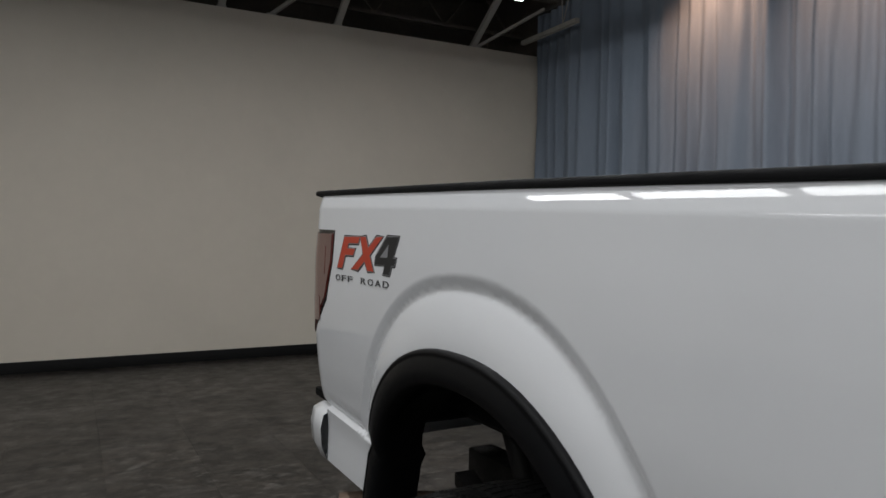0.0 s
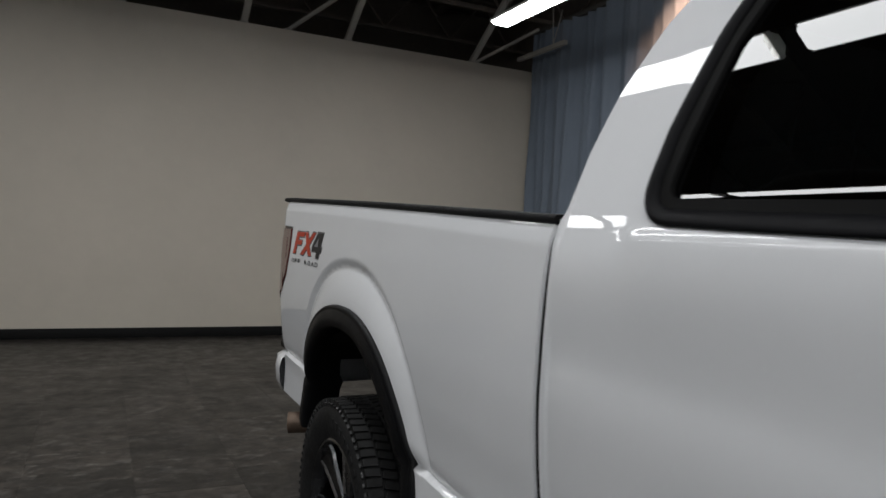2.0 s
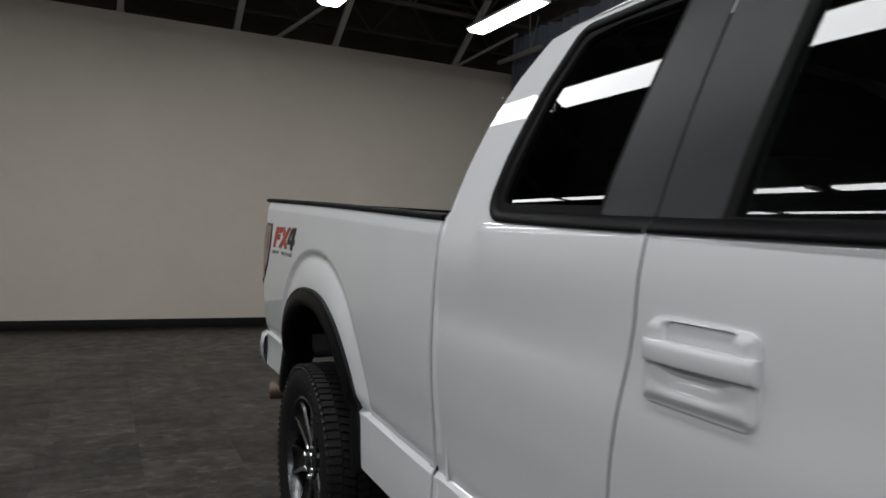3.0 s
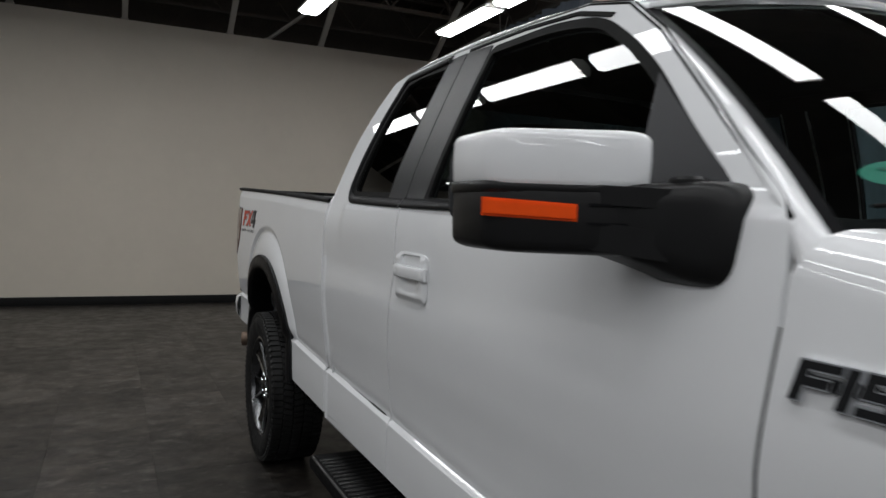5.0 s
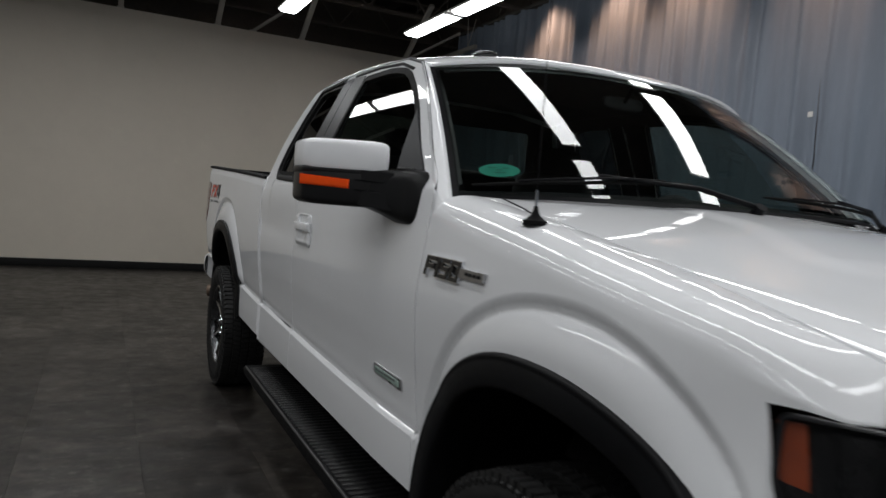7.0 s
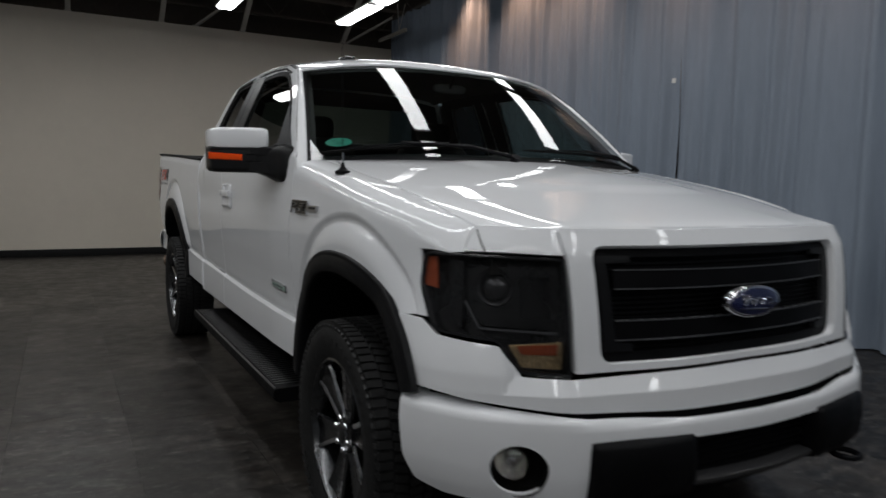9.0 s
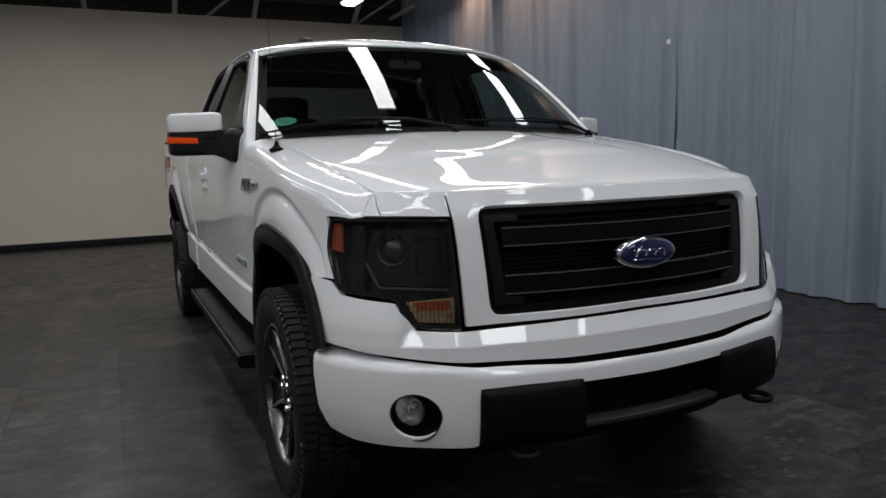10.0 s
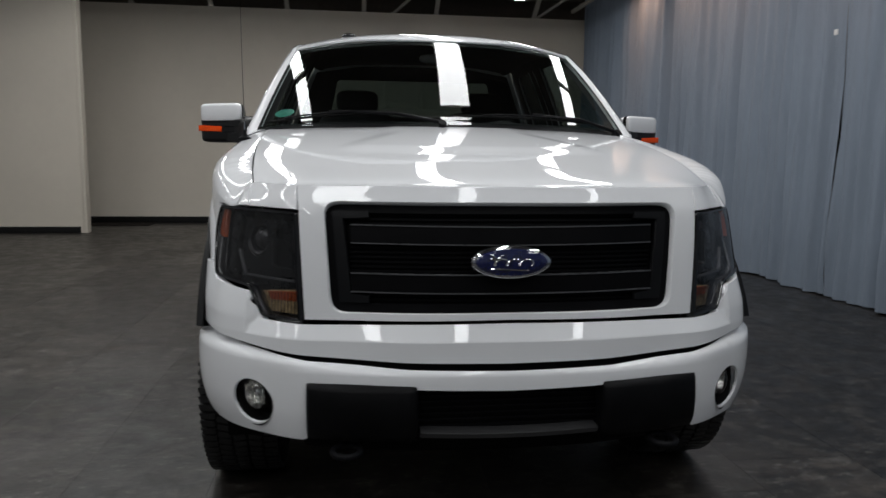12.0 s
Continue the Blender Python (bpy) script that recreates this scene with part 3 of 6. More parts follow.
LIGHT_Z = 3.715
light = None
for x in (-5.55, -3.65, -1.75, 0.36, 2.16):
    for k in range(10):
        y = 7.06 - 1.50 * k
        if x < -4.5 and k == 0:
            continue
        if light is None:
            light = ceiling_light()
            light.location = (x, y, LIGHT_Z)
        else:
            copy_thing(light, pose(x, y, LIGHT_Z))

# warm spot lamps washing the curtain
spot = None
for y in (7.40, 5.92, 4.75, 3.05, 1.4, -0.3):
    if spot is None:
        spot = empty("spot_lamp", (3.24, y, 4.30))
        tagged(spot, "small dark spot lamp washing the curtain with warm light", "spot lamp", "curtain spot lamps")
        part("can", lathe([(0.0, 0.14), (0.045, 0.13), (0.05, 0.0), (0.044, 0.0), (0.04, 0.09), (0.0, 0.10)], 20), PLASTIC, spot).rotation_euler = (0, radians(-78), 0)
        part("stem", rod((0, 0, 0.10), (0, 0, 1.02), 0.008, 8), JOIST, spot)
    else:
        copy_thing(spot, pose(3.24, y, 4.30))
for y, watts in ((7.40, 105.0), (5.92, 80.0), (4.75, 74.0), (3.05, 50.0), (1.4, 50.0), (-0.3, 45.0)):
    la = bpy.data.lights.new("warm_spot", "SPOT")
    la.energy, la.color, la.spot_size, la.spot_blend, la.shadow_soft_size = watts, (1.0, 0.57, 0.36), radians(88), 1.0, 0.05
    new("warm_spot", la).matrix_world = look((3.28, y, 4.27), (3.90, y, 3.66))


# ---- the pickup truck: front axle near y = 0, tail towards +y, passenger side at -x ----
FRONT_Y, REAR_Y, HUB_Z, WHEEL_Z = -0.02, 3.80, 0.405, FLOOR + 0.4045
truck = empty("pickup_truck")
tagged(truck, "white extended-cab pickup truck with black flares on dark tiles", "pickup truck")

_low = [0.40, 0.50, 0.60, 0.70, 0.80, 0.92, 1.05]
_loww = [0.935, 0.945, 0.948, 0.946, 0.955, 0.970, 0.979]
CAB_W = spline(_low + [1.15, 1.24, 1.31, 1.345, 1.37, 1.45, 1.60, 1.75, 1.84, 1.90], _loww + [0.974, 0.966, 0.9575, 0.951, 0.933, 0.906, 0.850, 0.787, 0.743, 0.695])
BED_W = spline(_low + [1.15, 1.24, 1.31, 1.38, 1.46], [w + 0.006 for w in _loww] + [0.986, 0.984, 0.980, 0.976, 0.971])
CAB_Q = spline(_low + [1.15, 1.24, 1.31, 1.37, 1.45, 1.60, 1.75, 1.84, 1.90], _loww + [0.974, 0.964, 0.951, 0.932, 0.903, 0.850, 0.787, 0.743, 0.695])
RAIL = spline([2.6, 3.1, 3.5, 4.0, 4.8], [1.371, 1.394, 1.412, 1.432, 1.461])
CREASE_Z = spline([-0.5, 0.5, 1.4, 2.0, 2.74, 3.4, 4.7], [0.652, 0.660, 0.667, 0.681, 0.699, 0.728, 0.775])


def arch_norm(y, z, yc, a0, a1, b, n=2.25):
    """1 on the outline of a wheel arch; a0 towards the front, a1 towards the tail, b upwards."""
    dy, dz = y - yc, max(z - HUB_Z, 0.0)
    a = a0 if dy < 0 else a1
    return ((abs(dy) / a) ** n + (dz / b) ** n) ** (1 / n)


def width(y, z, arch=1.0):
    """Half the body's width at a place on its side."""
    w = CAB_W(z)
    if 2.40 < y < 2.645:
        w += (CAB_Q(z) - w) * step((y - 2.40) / 0.09)
    if z < 1.50:
        t = 0.0 if y < 2.645 else 1.0
        w += (BED_W(z) - w) * t
    w -= 0.014 * step((0.9 - y) / 0.5) * step((1.5 - z) / 0.2)
    if y < 2.645:
        w += 0.026 * step((y - 0.5) / 1.9) * step((z - 1.1) / 0.22) * (1 - 0.45 * step((z - 1.4) / 0.4))
    c = CREASE_Z(y) - z
    w -= 0.008 * min(1.0, max(0.0, (c + 0.055) / 0.055)) ** 2 if c < 0.0 else 0.008
    w += 0.017 * min(1.0, max(0.0, c / 0.008))
    f = arch_norm(y, z, FRONT_Y - 0.06, 0.50, 0.655, 0.71)
    r = arch_norm(y, z, 3.80, 0.655, 0.65, 0.804)
    for q, wide, high in ((f, 0.125, 0.023), (r, 0.17, 0.031)) if arch else ():
        t = min(1.0, max(0.0, (1.0 - q) / wide))
        w += (high * (1 - (1 - t) ** 2) - 0.012 * min(1.0, max(0.0, (1.036 - q) / 0.036))) * step((0.03 - c) / 0.09)
    if y < -0.08:
        k = 0.077 * step((z - 0.70) / 0.36) + 0.004
        w -= k * ((-0.08 - y) / 0.40) ** 2.4
    if y > 2.645 and z > 1.24:
        h = max(0.0, z - RAIL(y) + 0.052)
        w -= 0.24 * h * h / 0.02 if h < 0.010 else 0.0012 + 0.24 * (h - 0.010) + 0.8 * (h - 0.010) ** 2
    if y > 4.74:
        w -= 2.6 * (y - 4.74) ** 2
    return w


def blister(yc, a0, a1, b, q, n=2.25):
    """A line round a raised wheel arch, as (y, z)."""
    out = []
    for k in range(49):
        t = math.pi * k / 48
        c, s = math.cos(t), math.sin(t)
        out.append((yc - math.copysign(abs(c) ** (2 / n), c) * (a0 if c > 0 else a1) * q, HUB_Z + abs(s) ** (2 / n) * b * q))
    return out


FRONT_BLISTER, REAR_BLISTER = (FRONT_Y - 0.06, 0.50, 0.655, 0.71), (3.80, 0.655, 0.65, 0.804)


def side(y, z):
    return (-width(y, z), y, z)


FLIPPED.add(side)


def arch_line(yc, a, b, z0, z1, n=26, p=2.3, front=1.0):
    """Points of a wheel opening, from its front foot (height z0) over the top to its rear foot (z1)."""
    out = []
    t0 = math.asin(min(1, ((z0 - HUB_Z) / b)) ** (p / 2)) if z0 > HUB_Z else 0.0
    t1 = math.asin(min(1, ((z1 - HUB_Z) / b)) ** (p / 2)) if z1 > HUB_Z else 0.0
    for k in range(n + 1):
        t = t0 + (math.pi - t1 - t0) * k / n
        c, s = math.cos(t), math.sin(t)
        out.append((yc - math.copysign(abs(c) ** (2 / p), c) * a * (front if c > 0 else 1.0), HUB_Z + abs(s) ** (2 / p) * b))
    return out


FA, FB, RA, RB, ARCH_Y = 0.575, 0.59, 0.588, 0.666, 3.78


def both(name, shape, mat, parents, label=""):
    """A part on each side of the truck, from the mesh of the passenger side."""
    right = part(name, shape, mat, parents[0], label)
    left = part(name, mirrored(shape), mat, parents[1], label)
    return right, left


T2 = (truck, truck)

# doors, with their window openings
WIN_F = rounded([(0.712, 1.392), (0.942, 1.603), (1.052, 1.683), (1.20, 1.768), (1.40, 1.800), (1.715, 1.805), (1.745, 1.365), (0.95, 1.352)],
                [0.02, 0.05, 0.05, 0.09, 0.09, 0.03, 0.02, 0])
WIN_R = rounded([(2.025, 1.385), (2.0, 1.812), (2.20, 1.815), (2.325, 1.80), (2.38, 1.66), (2.402, 1.50), (2.410, 1.395)], [0.01, 0.01, 0, 0.04, 0, 0, 0.055])
door_line = [(0.585, 0.50), (0.60, 0.75), (0.592, 1.0), (0.572, 1.20), (0.572, 1.335), (0.782, 1.522), (0.982, 1.692), (1.125, 1.785), (1.29, 1.826), (1.55, 1.843), (1.880, 1.850),
             (1.882, 1.40), (1.883, 1.32), (1.893, 1.20), (1.918, 1.08), (1.945, 0.95), (1.965, 0.80), (1.97, 0.50)]
FOLDS = [[(0.5 + 0.05 * k, CREASE_Z(0.5 + 0.05 * k) - d) for k in range(88)] for d in (-0.055, -0.04, -0.026, -0.013, -0.003, 0.0, 0.008, 0.011)]
doors = both("front_door", sheet(door_line, side, 0.016, [WIN_F], 0.02, creases=FOLDS), PAINT, T2)
rear_line = [(1.979, 0.50), (1.974, 0.80), (1.954, 0.95), (1.927, 1.08), (1.902, 1.20), (1.892, 1.32), (1.890, 1.40), (1.888, 1.850), (2.20, 1.852),
             (2.40, 1.848), (2.49, 1.832), (2.565, 1.74), (2.615, 1.62), (2.640, 1.50), (2.645, 1.39), (2.648, 1.20), (2.655, 1.0), (2.66, 0.75), (2.655, 0.50)]
rear_doors = both("rear_door", sheet(rear_line, side, 0.016, [WIN_R], 0.02, creases=FOLDS), PAINT, T2)

# front fenders: side skin rolled over to the bonnet seam
NOSE_Z = 1.13


def _nose(d):
    """The bonnet's rise behind its front edge."""
    return 0.20 * d - 0.055 * max(0.0, d - 0.5) ** 2 + 0.0088 * (1 - math.exp(-d / 0.035))


S_KNOTS = [0.0, 0.30, 0.53, 0.61, 0.75, 0.90, 1.02, 1.15, 1.33]
LEVELS = [
    (0.55, [(0, -0.925), (0.3, -0.912), (0.53, -0.868), (0.61, -0.848), (0.738, -0.771), (0.856, -0.672), (0.928, -0.558), (0.957, -0.42), (0.966, -0.2)]),
    (0.73, [(0, -0.905), (0.3, -0.893), (0.53, -0.850), (0.61, -0.832), (0.732, -0.757), (0.840, -0.671), (0.917, -0.562), (0.949, -0.42), (0.962, -0.2)]),
    (0.90, [(0, -0.893), (0.3, -0.881), (0.53, -0.838), (0.61, -0.820), (0.725, -0.730), (0.825, -0.630), (0.900, -0.525), (0.938, -0.39), (0.958, -0.2)]),
    (1.05, [(0, -0.872), (0.3, -0.860), (0.53, -0.816), (0.61, -0.798), (0.720, -0.700), (0.815, -0.595), (0.885, -0.484), (0.922, -0.36), (0.950, -0.2)]),
    (1.13, [(0, -0.838), (0.3, -0.826), (0.53, -0.781), (0.61, -0.758), (0.705, -0.655), (0.775, -0.556), (0.838, -0.442), (0.888, -0.32), (0.925, -0.18)]),
]
_lev = [(z, curve(S_KNOTS, [p[0] for p in row]), curve(S_KNOTS, [p[1] for p in row])) for z, row in LEVELS]
_lz = [z for z, _, _ in _lev]


def nose(s, z):
    """The truck's face: s runs from the centre line outwards and round the corner (passenger side for s > 0)."""
    a = abs(s)
    fx, fy = spline(_lz, [f(a) for _, f, _ in _lev]), spline(_lz, [f(a) for _, _, f in _lev])
    x = fx(z)
    y = fy(z) - 0.026 * min(1.0, max(0.0, (0.737 - z) / 0.048)) * (1 - 0.7 * step((a - 0.75) / 0.3))
    return (-math.copysign(x, s), y, z)


_tip = {}


def tip(x):
    """Where the bonnet's front edge lies at a distance from the centre line."""
    k = round(abs(x), 3)
    if k not in _tip:
        xs = [p[0] for p in LEVELS[-1][1]]
        _tip[k] = curve(xs, [p[1] for p in LEVELS[-1][1]])(k)
    return _tip[k]


def hood_z(x, y):
    """Bonnet height: one long slope with a soft crown, dropping to the nose edge, and a low raised centre."""
    a = abs(x)
    d = max(0.0, y - tip(a))
    crown = (a / 0.78) ** 2
    lead = tip(a) + 0.838 - 0.10 * crown
    z = NOSE_Z + _nose(max(0.0, d + lead)) - 0.020 * crown
    drop = _nose(max(0.0, lead)) - 0.020 * crown
    z -= drop * max(0.0, 1 - d / 0.34) ** 2.2
    half = 0.35 + 0.17 * step((0.16 - y) / 0.42)
    z += 0.0055 * step((half - a) / 0.12) * step((y + 0.42 - 0.10 * (a / 0.5) ** 2) / 0.15)
    return z


def cowl(x):
    return 0.31 + 0.225 * (x / 0.90) ** 2


def hood(x, v):
    y = tip(x) + (cowl(x) - tip(x)) * v
    return (x, y, hood_z(x, y))


SEAM = curve([-0.58, -0.30, 0.0, 0.6], [0.768, 0.802, 0.824, 0.838])


ROLL = curve([-0.62, -0.40, -0.10, 0.20, 0.45, 0.60], [0.070, 0.074, 0.082, 0.098, 0.095, 0.070])


def fender(y, u):
    """Side skin up to u = 1, then rolled over to the bonnet seam at u = 1.2."""
    xs = SEAM(y)
    zt = hood_z(xs, y)
    zs = zt - ROLL(y)
    if u <= 1.0:
        z = zs * u
        return (-width(y, z), y, z)
    t = (u - 1.0) / 0.2
    w0 = width(y, zs, 0)
    sl = (width(y, zs, 0) - width(y, zs - 0.02, 0)) / 0.02
    full = step((y + 0.62) / 0.24)
    cz = (zs + zt) / 2 + (zt + 0.004 - (zs + zt) / 2) * full
    cx = (w0 + xs) / 2 + (w0 + sl * (zt - zs) * 0.8 - (w0 + xs) / 2) * full
    x = (1 - t) ** 2 * w0 + 2 * t * (1 - t) * cx + t * t * xs
    z = (1 - t) ** 2 * zs + 2 * t * (1 - t) * cz + t * t * zt
    return (-x, y, z)


FLIPPED.add(fender)


def uz(y, z):
    return z / (hood_z(SEAM(y), y) - ROLL(y))


fl = [(y, z) for y, z in arch_line(FRONT_Y, FA, FB, 0.86, 0.50) if y > -0.47]
fender_line = [(y, uz(y, z)) for y, z in fl] + [(0.576, uz(0.57, 0.50)), (0.590, uz(0.59, 0.75)), (0.583, uz(0.58, 1.0)), (0.564, uz(0.57, 1.2)), (0.563, 1.0), (0.552, 1.07), (0.528, 1.14), (0.500, 1.2)]
fender_line += [(0.3, 1.2), (0.0, 1.2), (-0.3, 1.2), (-0.45, 1.2), (-0.577, 1.2), (-0.60, uz(-0.60, 1.057)), (-0.52, uz(-0.52, 1.058)), (-0.474, uz(-0.474, 1.058)), (-0.490, uz(-0.49, 0.98)),
                (-0.538, uz(-0.53, 0.872)), (-0.48, uz(-0.48, 0.869))]
both("front_fender", sheet(fender_line, fender, 0.011, creases=[[(y, uz(y, z)) for y, z in blister(*FRONT_BLISTER, q)] for q in (0.986, 1.0, 1.018, 1.036, 1.048)]), PAINT, T2)

# bonnet
hl, hr = [], []
for k in range(13):
    v = k / 12
    y = tip(0.768) + (cowl(0.835) - tip(0.768)) * v
    hl.append((SEAM(y) - 0.0035, v))
hood_line = [(x, 0.0) for x in (-0.762, -0.6, -0.3, 0, 0.3, 0.6)] + hl + [(-x, v) for x, v in reversed(hl)][:-1]
part("bonnet", sheet(hood_line, hood, 0.015, flip=False), PAINT, truck, "glossy white bonnet with a raised centre")


# bonnet corners above the head lamps, and the grille surround
def half_pair(name, outline, mat, parents=T2, h=0.02, holes=(), off=0.0, lip=0.012, label="", surface=nose):
    return both(name, sheet(outline, surface, h, holes, lip, off, flip=True), mat, parents, label)


half_pair("bonnet_corner", [(0.616, 1.060), (0.616, 1.127), (0.74, 1.127), (0.868, 1.127), (0.828, 1.061), (0.72, 1.061)], PAINT)
half_pair("fender_corner", [(0.834, 1.061), (0.875, 1.127), (0.884, 1.127), (0.891, 1.061)], PAINT)
GR_IN = rounded([(-0.537, 1.085), (0.537, 1.085), (0.518, 0.763), (-0.518, 0.763)], 0.045)
part("grille_surround", sheet([(-0.590, 0.742), (0, 0.746), (0.590, 0.742), (0.606, 1.05), (0.612, 1.127), (0, 1.127), (-0.612, 1.127), (-0.606, 1.05)], nose, 0.022,
                              [GR_IN], 0.035, flip=True), PAINT, truck, "white painted grille surround")

# bumper cover below lamps and grille
cover = [(-0.598, 0.728), (-0.735, 0.732), (-0.80, 0.812), (-0.985, 0.826), (-1.035, 0.865), (-1.115, 0.866), (-1.10, 0.80), (-1.085, 0.72), (-1.07, 0.680), (-0.95, 0.674), (-0.75, 0.655),
         (-0.59, 0.642), (-0.3, 0.628), (0, 0.623)]
cover = cover + [(-a, b) for a, b in reversed(cover)][1:] + [(0.3, 0.734), (0, 0.736), (-0.3, 0.734)]


def cover_at(s, z):
    """Bumper cover: the face below the grille stands out on a ledge, and beyond the lamp's notch the wing is flush with it."""
    a = abs(s)
    x, y, _ = nose(s, 0.738 if z < 0.738 else z)
    p, q = nose(s - 0.004, max(z, 0.738)), nose(s + 0.004, max(z, 0.738))
    n = Vector((q[1] - p[1], p[0] - q[0], 0)).normalized()
    if n.y > 0:
        n = -n
    wing = step((a - 0.755) / 0.030)
    ledge = min(1.0, max(0.0, (0.737 - z) / 0.050))
    d = 0.027 * max(ledge, wing) * (1 - 0.85 * step((a - 0.87) / 0.16))
    fall = 0.10 * max(0.0, z - 0.687) * wing * (1 - step((a - 0.95) / 0.15))
    return (x + n.x * (d - fall), y + n.y * (d - fall), z)


LEDGE = [[(-1.08 + 0.02 * k, z) for k in range(109)] for z in (0.692, 0.688, 0.684, 0.680)]
part("bumper_cover", sheet(cover, cover_at, 0.014, lip=0.03, flip=True, creases=LEDGE), PAINT, truck, "white upper bumper cover")
part("bumper_gap", sheet([(-1.03, 0.69), (1.03, 0.69), (1.03, 0.59), (-1.03, 0.59)], nose, 0.06, off=-0.045, flip=True), SATIN, truck)

# painted steel bumper with fog lamp openings
B_ROW = [(0, -0.975), (0.3, -0.960), (0.53, -0.915), (0.61, -0.893), (0.745, -0.812), (0.866, -0.708), (0.942, -0.578), (0.966, -0.44), (0.971, -0.2)]
_bx, _by = curve(S_KNOTS, [p[0] for p in B_ROW]), curve(S_KNOTS, [p[1] for p in B_ROW])
_bin = spline([0.36, 0.40, 0.47, 0.54, 0.585, 0.604, 0.613, 0.619, 0.625], [0.026, 0.014, 0.003, 0.0, 0.001, 0.003, 0.008, 0.020, 0.05])


def bumper(s, z):
    a = abs(s)
    lift = 0.028 * step((a - 0.35) / 0.6)
    d = _bin(z - lift)
    x, y = _bx(a), _by(a)
    k = 1 - d * (0.2 + 0.8 * step((a - 0.5) / 0.5))
    return (-math.copysign(x * k, s), y + d, z)


def ring(cx, cz, rx, rz, n=24):
    return [(cx + rx * math.cos(2 * math.pi * k / n), cz + rz * math.sin(2 * math.pi * k / n)) for k in range(n)]


FOG_S, FOG_Z = 0.758, 0.490
lower = [(-1.085, 0.662), (-1.09, 0.58), (-1.075, 0.47), (-1.03, 0.408), (-0.95, 0.388), (-0.80, 0.388), (-0.60, 0.394), (-0.588, 0.40), (-0.586, 0.55), (-0.575, 0.572), (-0.3, 0.562), (0, 0.556)]
lower = lower + [(-a, b) for a, b in reversed(lower)][1:] + [(0.95, 0.656), (0.75, 0.643), (0.58, 0.629), (0.3, 0.616), (0, 0.612), (-0.3, 0.616), (-0.58, 0.629), (-0.75, 0.643), (-0.95, 0.656)]
front_bumper = part("front_bumper", sheet(lower, bumper, 0.02, [ring(-FOG_S, FOG_Z, 0.074, 0.069), ring(FOG_S, FOG_Z, 0.074, 0.069)], 0.009, flip=True), PAINT, truck,
                    "white painted front bumper")
for sg in (-1, 1):
    c = Vector(bumper(-sg * FOG_S, FOG_Z))
    n = Vector((sg * 0.69, -0.72, 0)).normalized()
    turn = n.to_track_quat("X", "Z").to_matrix().to_4x4()
    m = Matrix.Translation(c) @ turn
    fog = lathe([(0.078, -0.012), (0.073, -0.016), (0.069, -0.06), (0.052, -0.075), (0.0, -0.080)], 32)
    fog.transform(m)
    bowl = part("fog_lamp", fog, SEALSHADE, truck, "black recessed fog lamp bowl")
    off = m @ Matrix.Translation((0.0, sg * 0.024, 0.008)) @ Matrix.Diagonal((1, 1.14, 1.18, 1))
    b = lathe([(0.040, -0.050), (0.042, -0.034), (0.040, -0.030), (0.036, -0.045), (0.020, -0.064), (0.0, -0.068)], 32)
    b.transform(off)
    part("fog_reflector", b, REFLECT, bowl)
    b = lathe([(0.041, -0.032), (0.034, -0.020), (0.018, -0.012), (0.0, -0.010)], 32)
    b.transform(off)
    shade(part("fog_lens", b, FOGGLASS, bowl))
    b = lathe([(0.010, -0.060), (0.010, -0.04), (0.0, -0.036)], 16)
    b.transform(off)
    part("fog_bulb", b, CHROME, bowl)

# black guards, lower opening with mesh, pale chin strip
for sg in (-1, 1):
    rows = []
    for x, y in ((0.585, -0.885), (0.584, -0.918), (0.574, -0.932), (0.45, -0.968), (0.30, -0.986), (0.278, -0.984), (0.270, -0.970), (0.268, -0.92)):
        rows.append([(sg * x, y + dy, z) for z, dy in ((0.395, 0.06), (0.41, 0.02), (0.44, 0.004), (0.50, 0.0), (0.555, 0.006), (0.570, 0.014), (0.574, 0.04), (0.574, 0.07))])
    part("bumper_guard", loft(rows, smooth_angle=60), GUARD, front_bumper, "moulded black plastic bumper guard")
part("lower_mesh", box((0.56, 0.02, 0.15), (0, -0.90, 0.49)), GRILLE, front_bumper, "black mesh in the lower opening")
for k in range(7):
    part("mesh_bar", box((0.55, 0.012, 0.006), (0, -0.913, 0.435 + 0.018 * k), 0.002), GRILLE, front_bumper)
part("chin_strip", loft([[(x, -0.985 + 0.08 * (x / 0.5) ** 2 + dy, z) for z, dy in ((0.416, 0.03), (0.419, 0.004), (0.433, 0.0), (0.437, 0.008), (0.437, 0.05))]
                         for x in [-0.262 + 0.524 * k / 10 for k in range(11)]], ), CHIN, front_bumper, "dark grey lower chin strip")
part("valance", loft([[(-_bx(abs(s)) * (1 if s > 0 else -1) * 0.97, _by(abs(s)) + 0.05 + dy, z) for z, dy in ((0.42, 0.0), (0.36, 0.03), (0.31, 0.12), (0.30, 0.30))]
                      for s in [-0.62 + 1.24 * k / 30 for k in range(31)]]), PLASTIC, front_bumper, "black plastic air dam under the bumper")
for sg in (-1, 1):
    pts = [(sg * 0.47 + 0.030 * math.cos(a) * 1.3, -0.945 + 0.045 * math.sin(a), 0.382) for a in [2 * math.pi * k / 18 for k in range(19)]]
    part("tow_hook", join(tube(pts, 0.010, 8), rod((sg * 0.47, -0.90, 0.382), (sg * 0.47, -0.60, 0.39), 0.014)), SATIN, truck, "black steel tow hook")

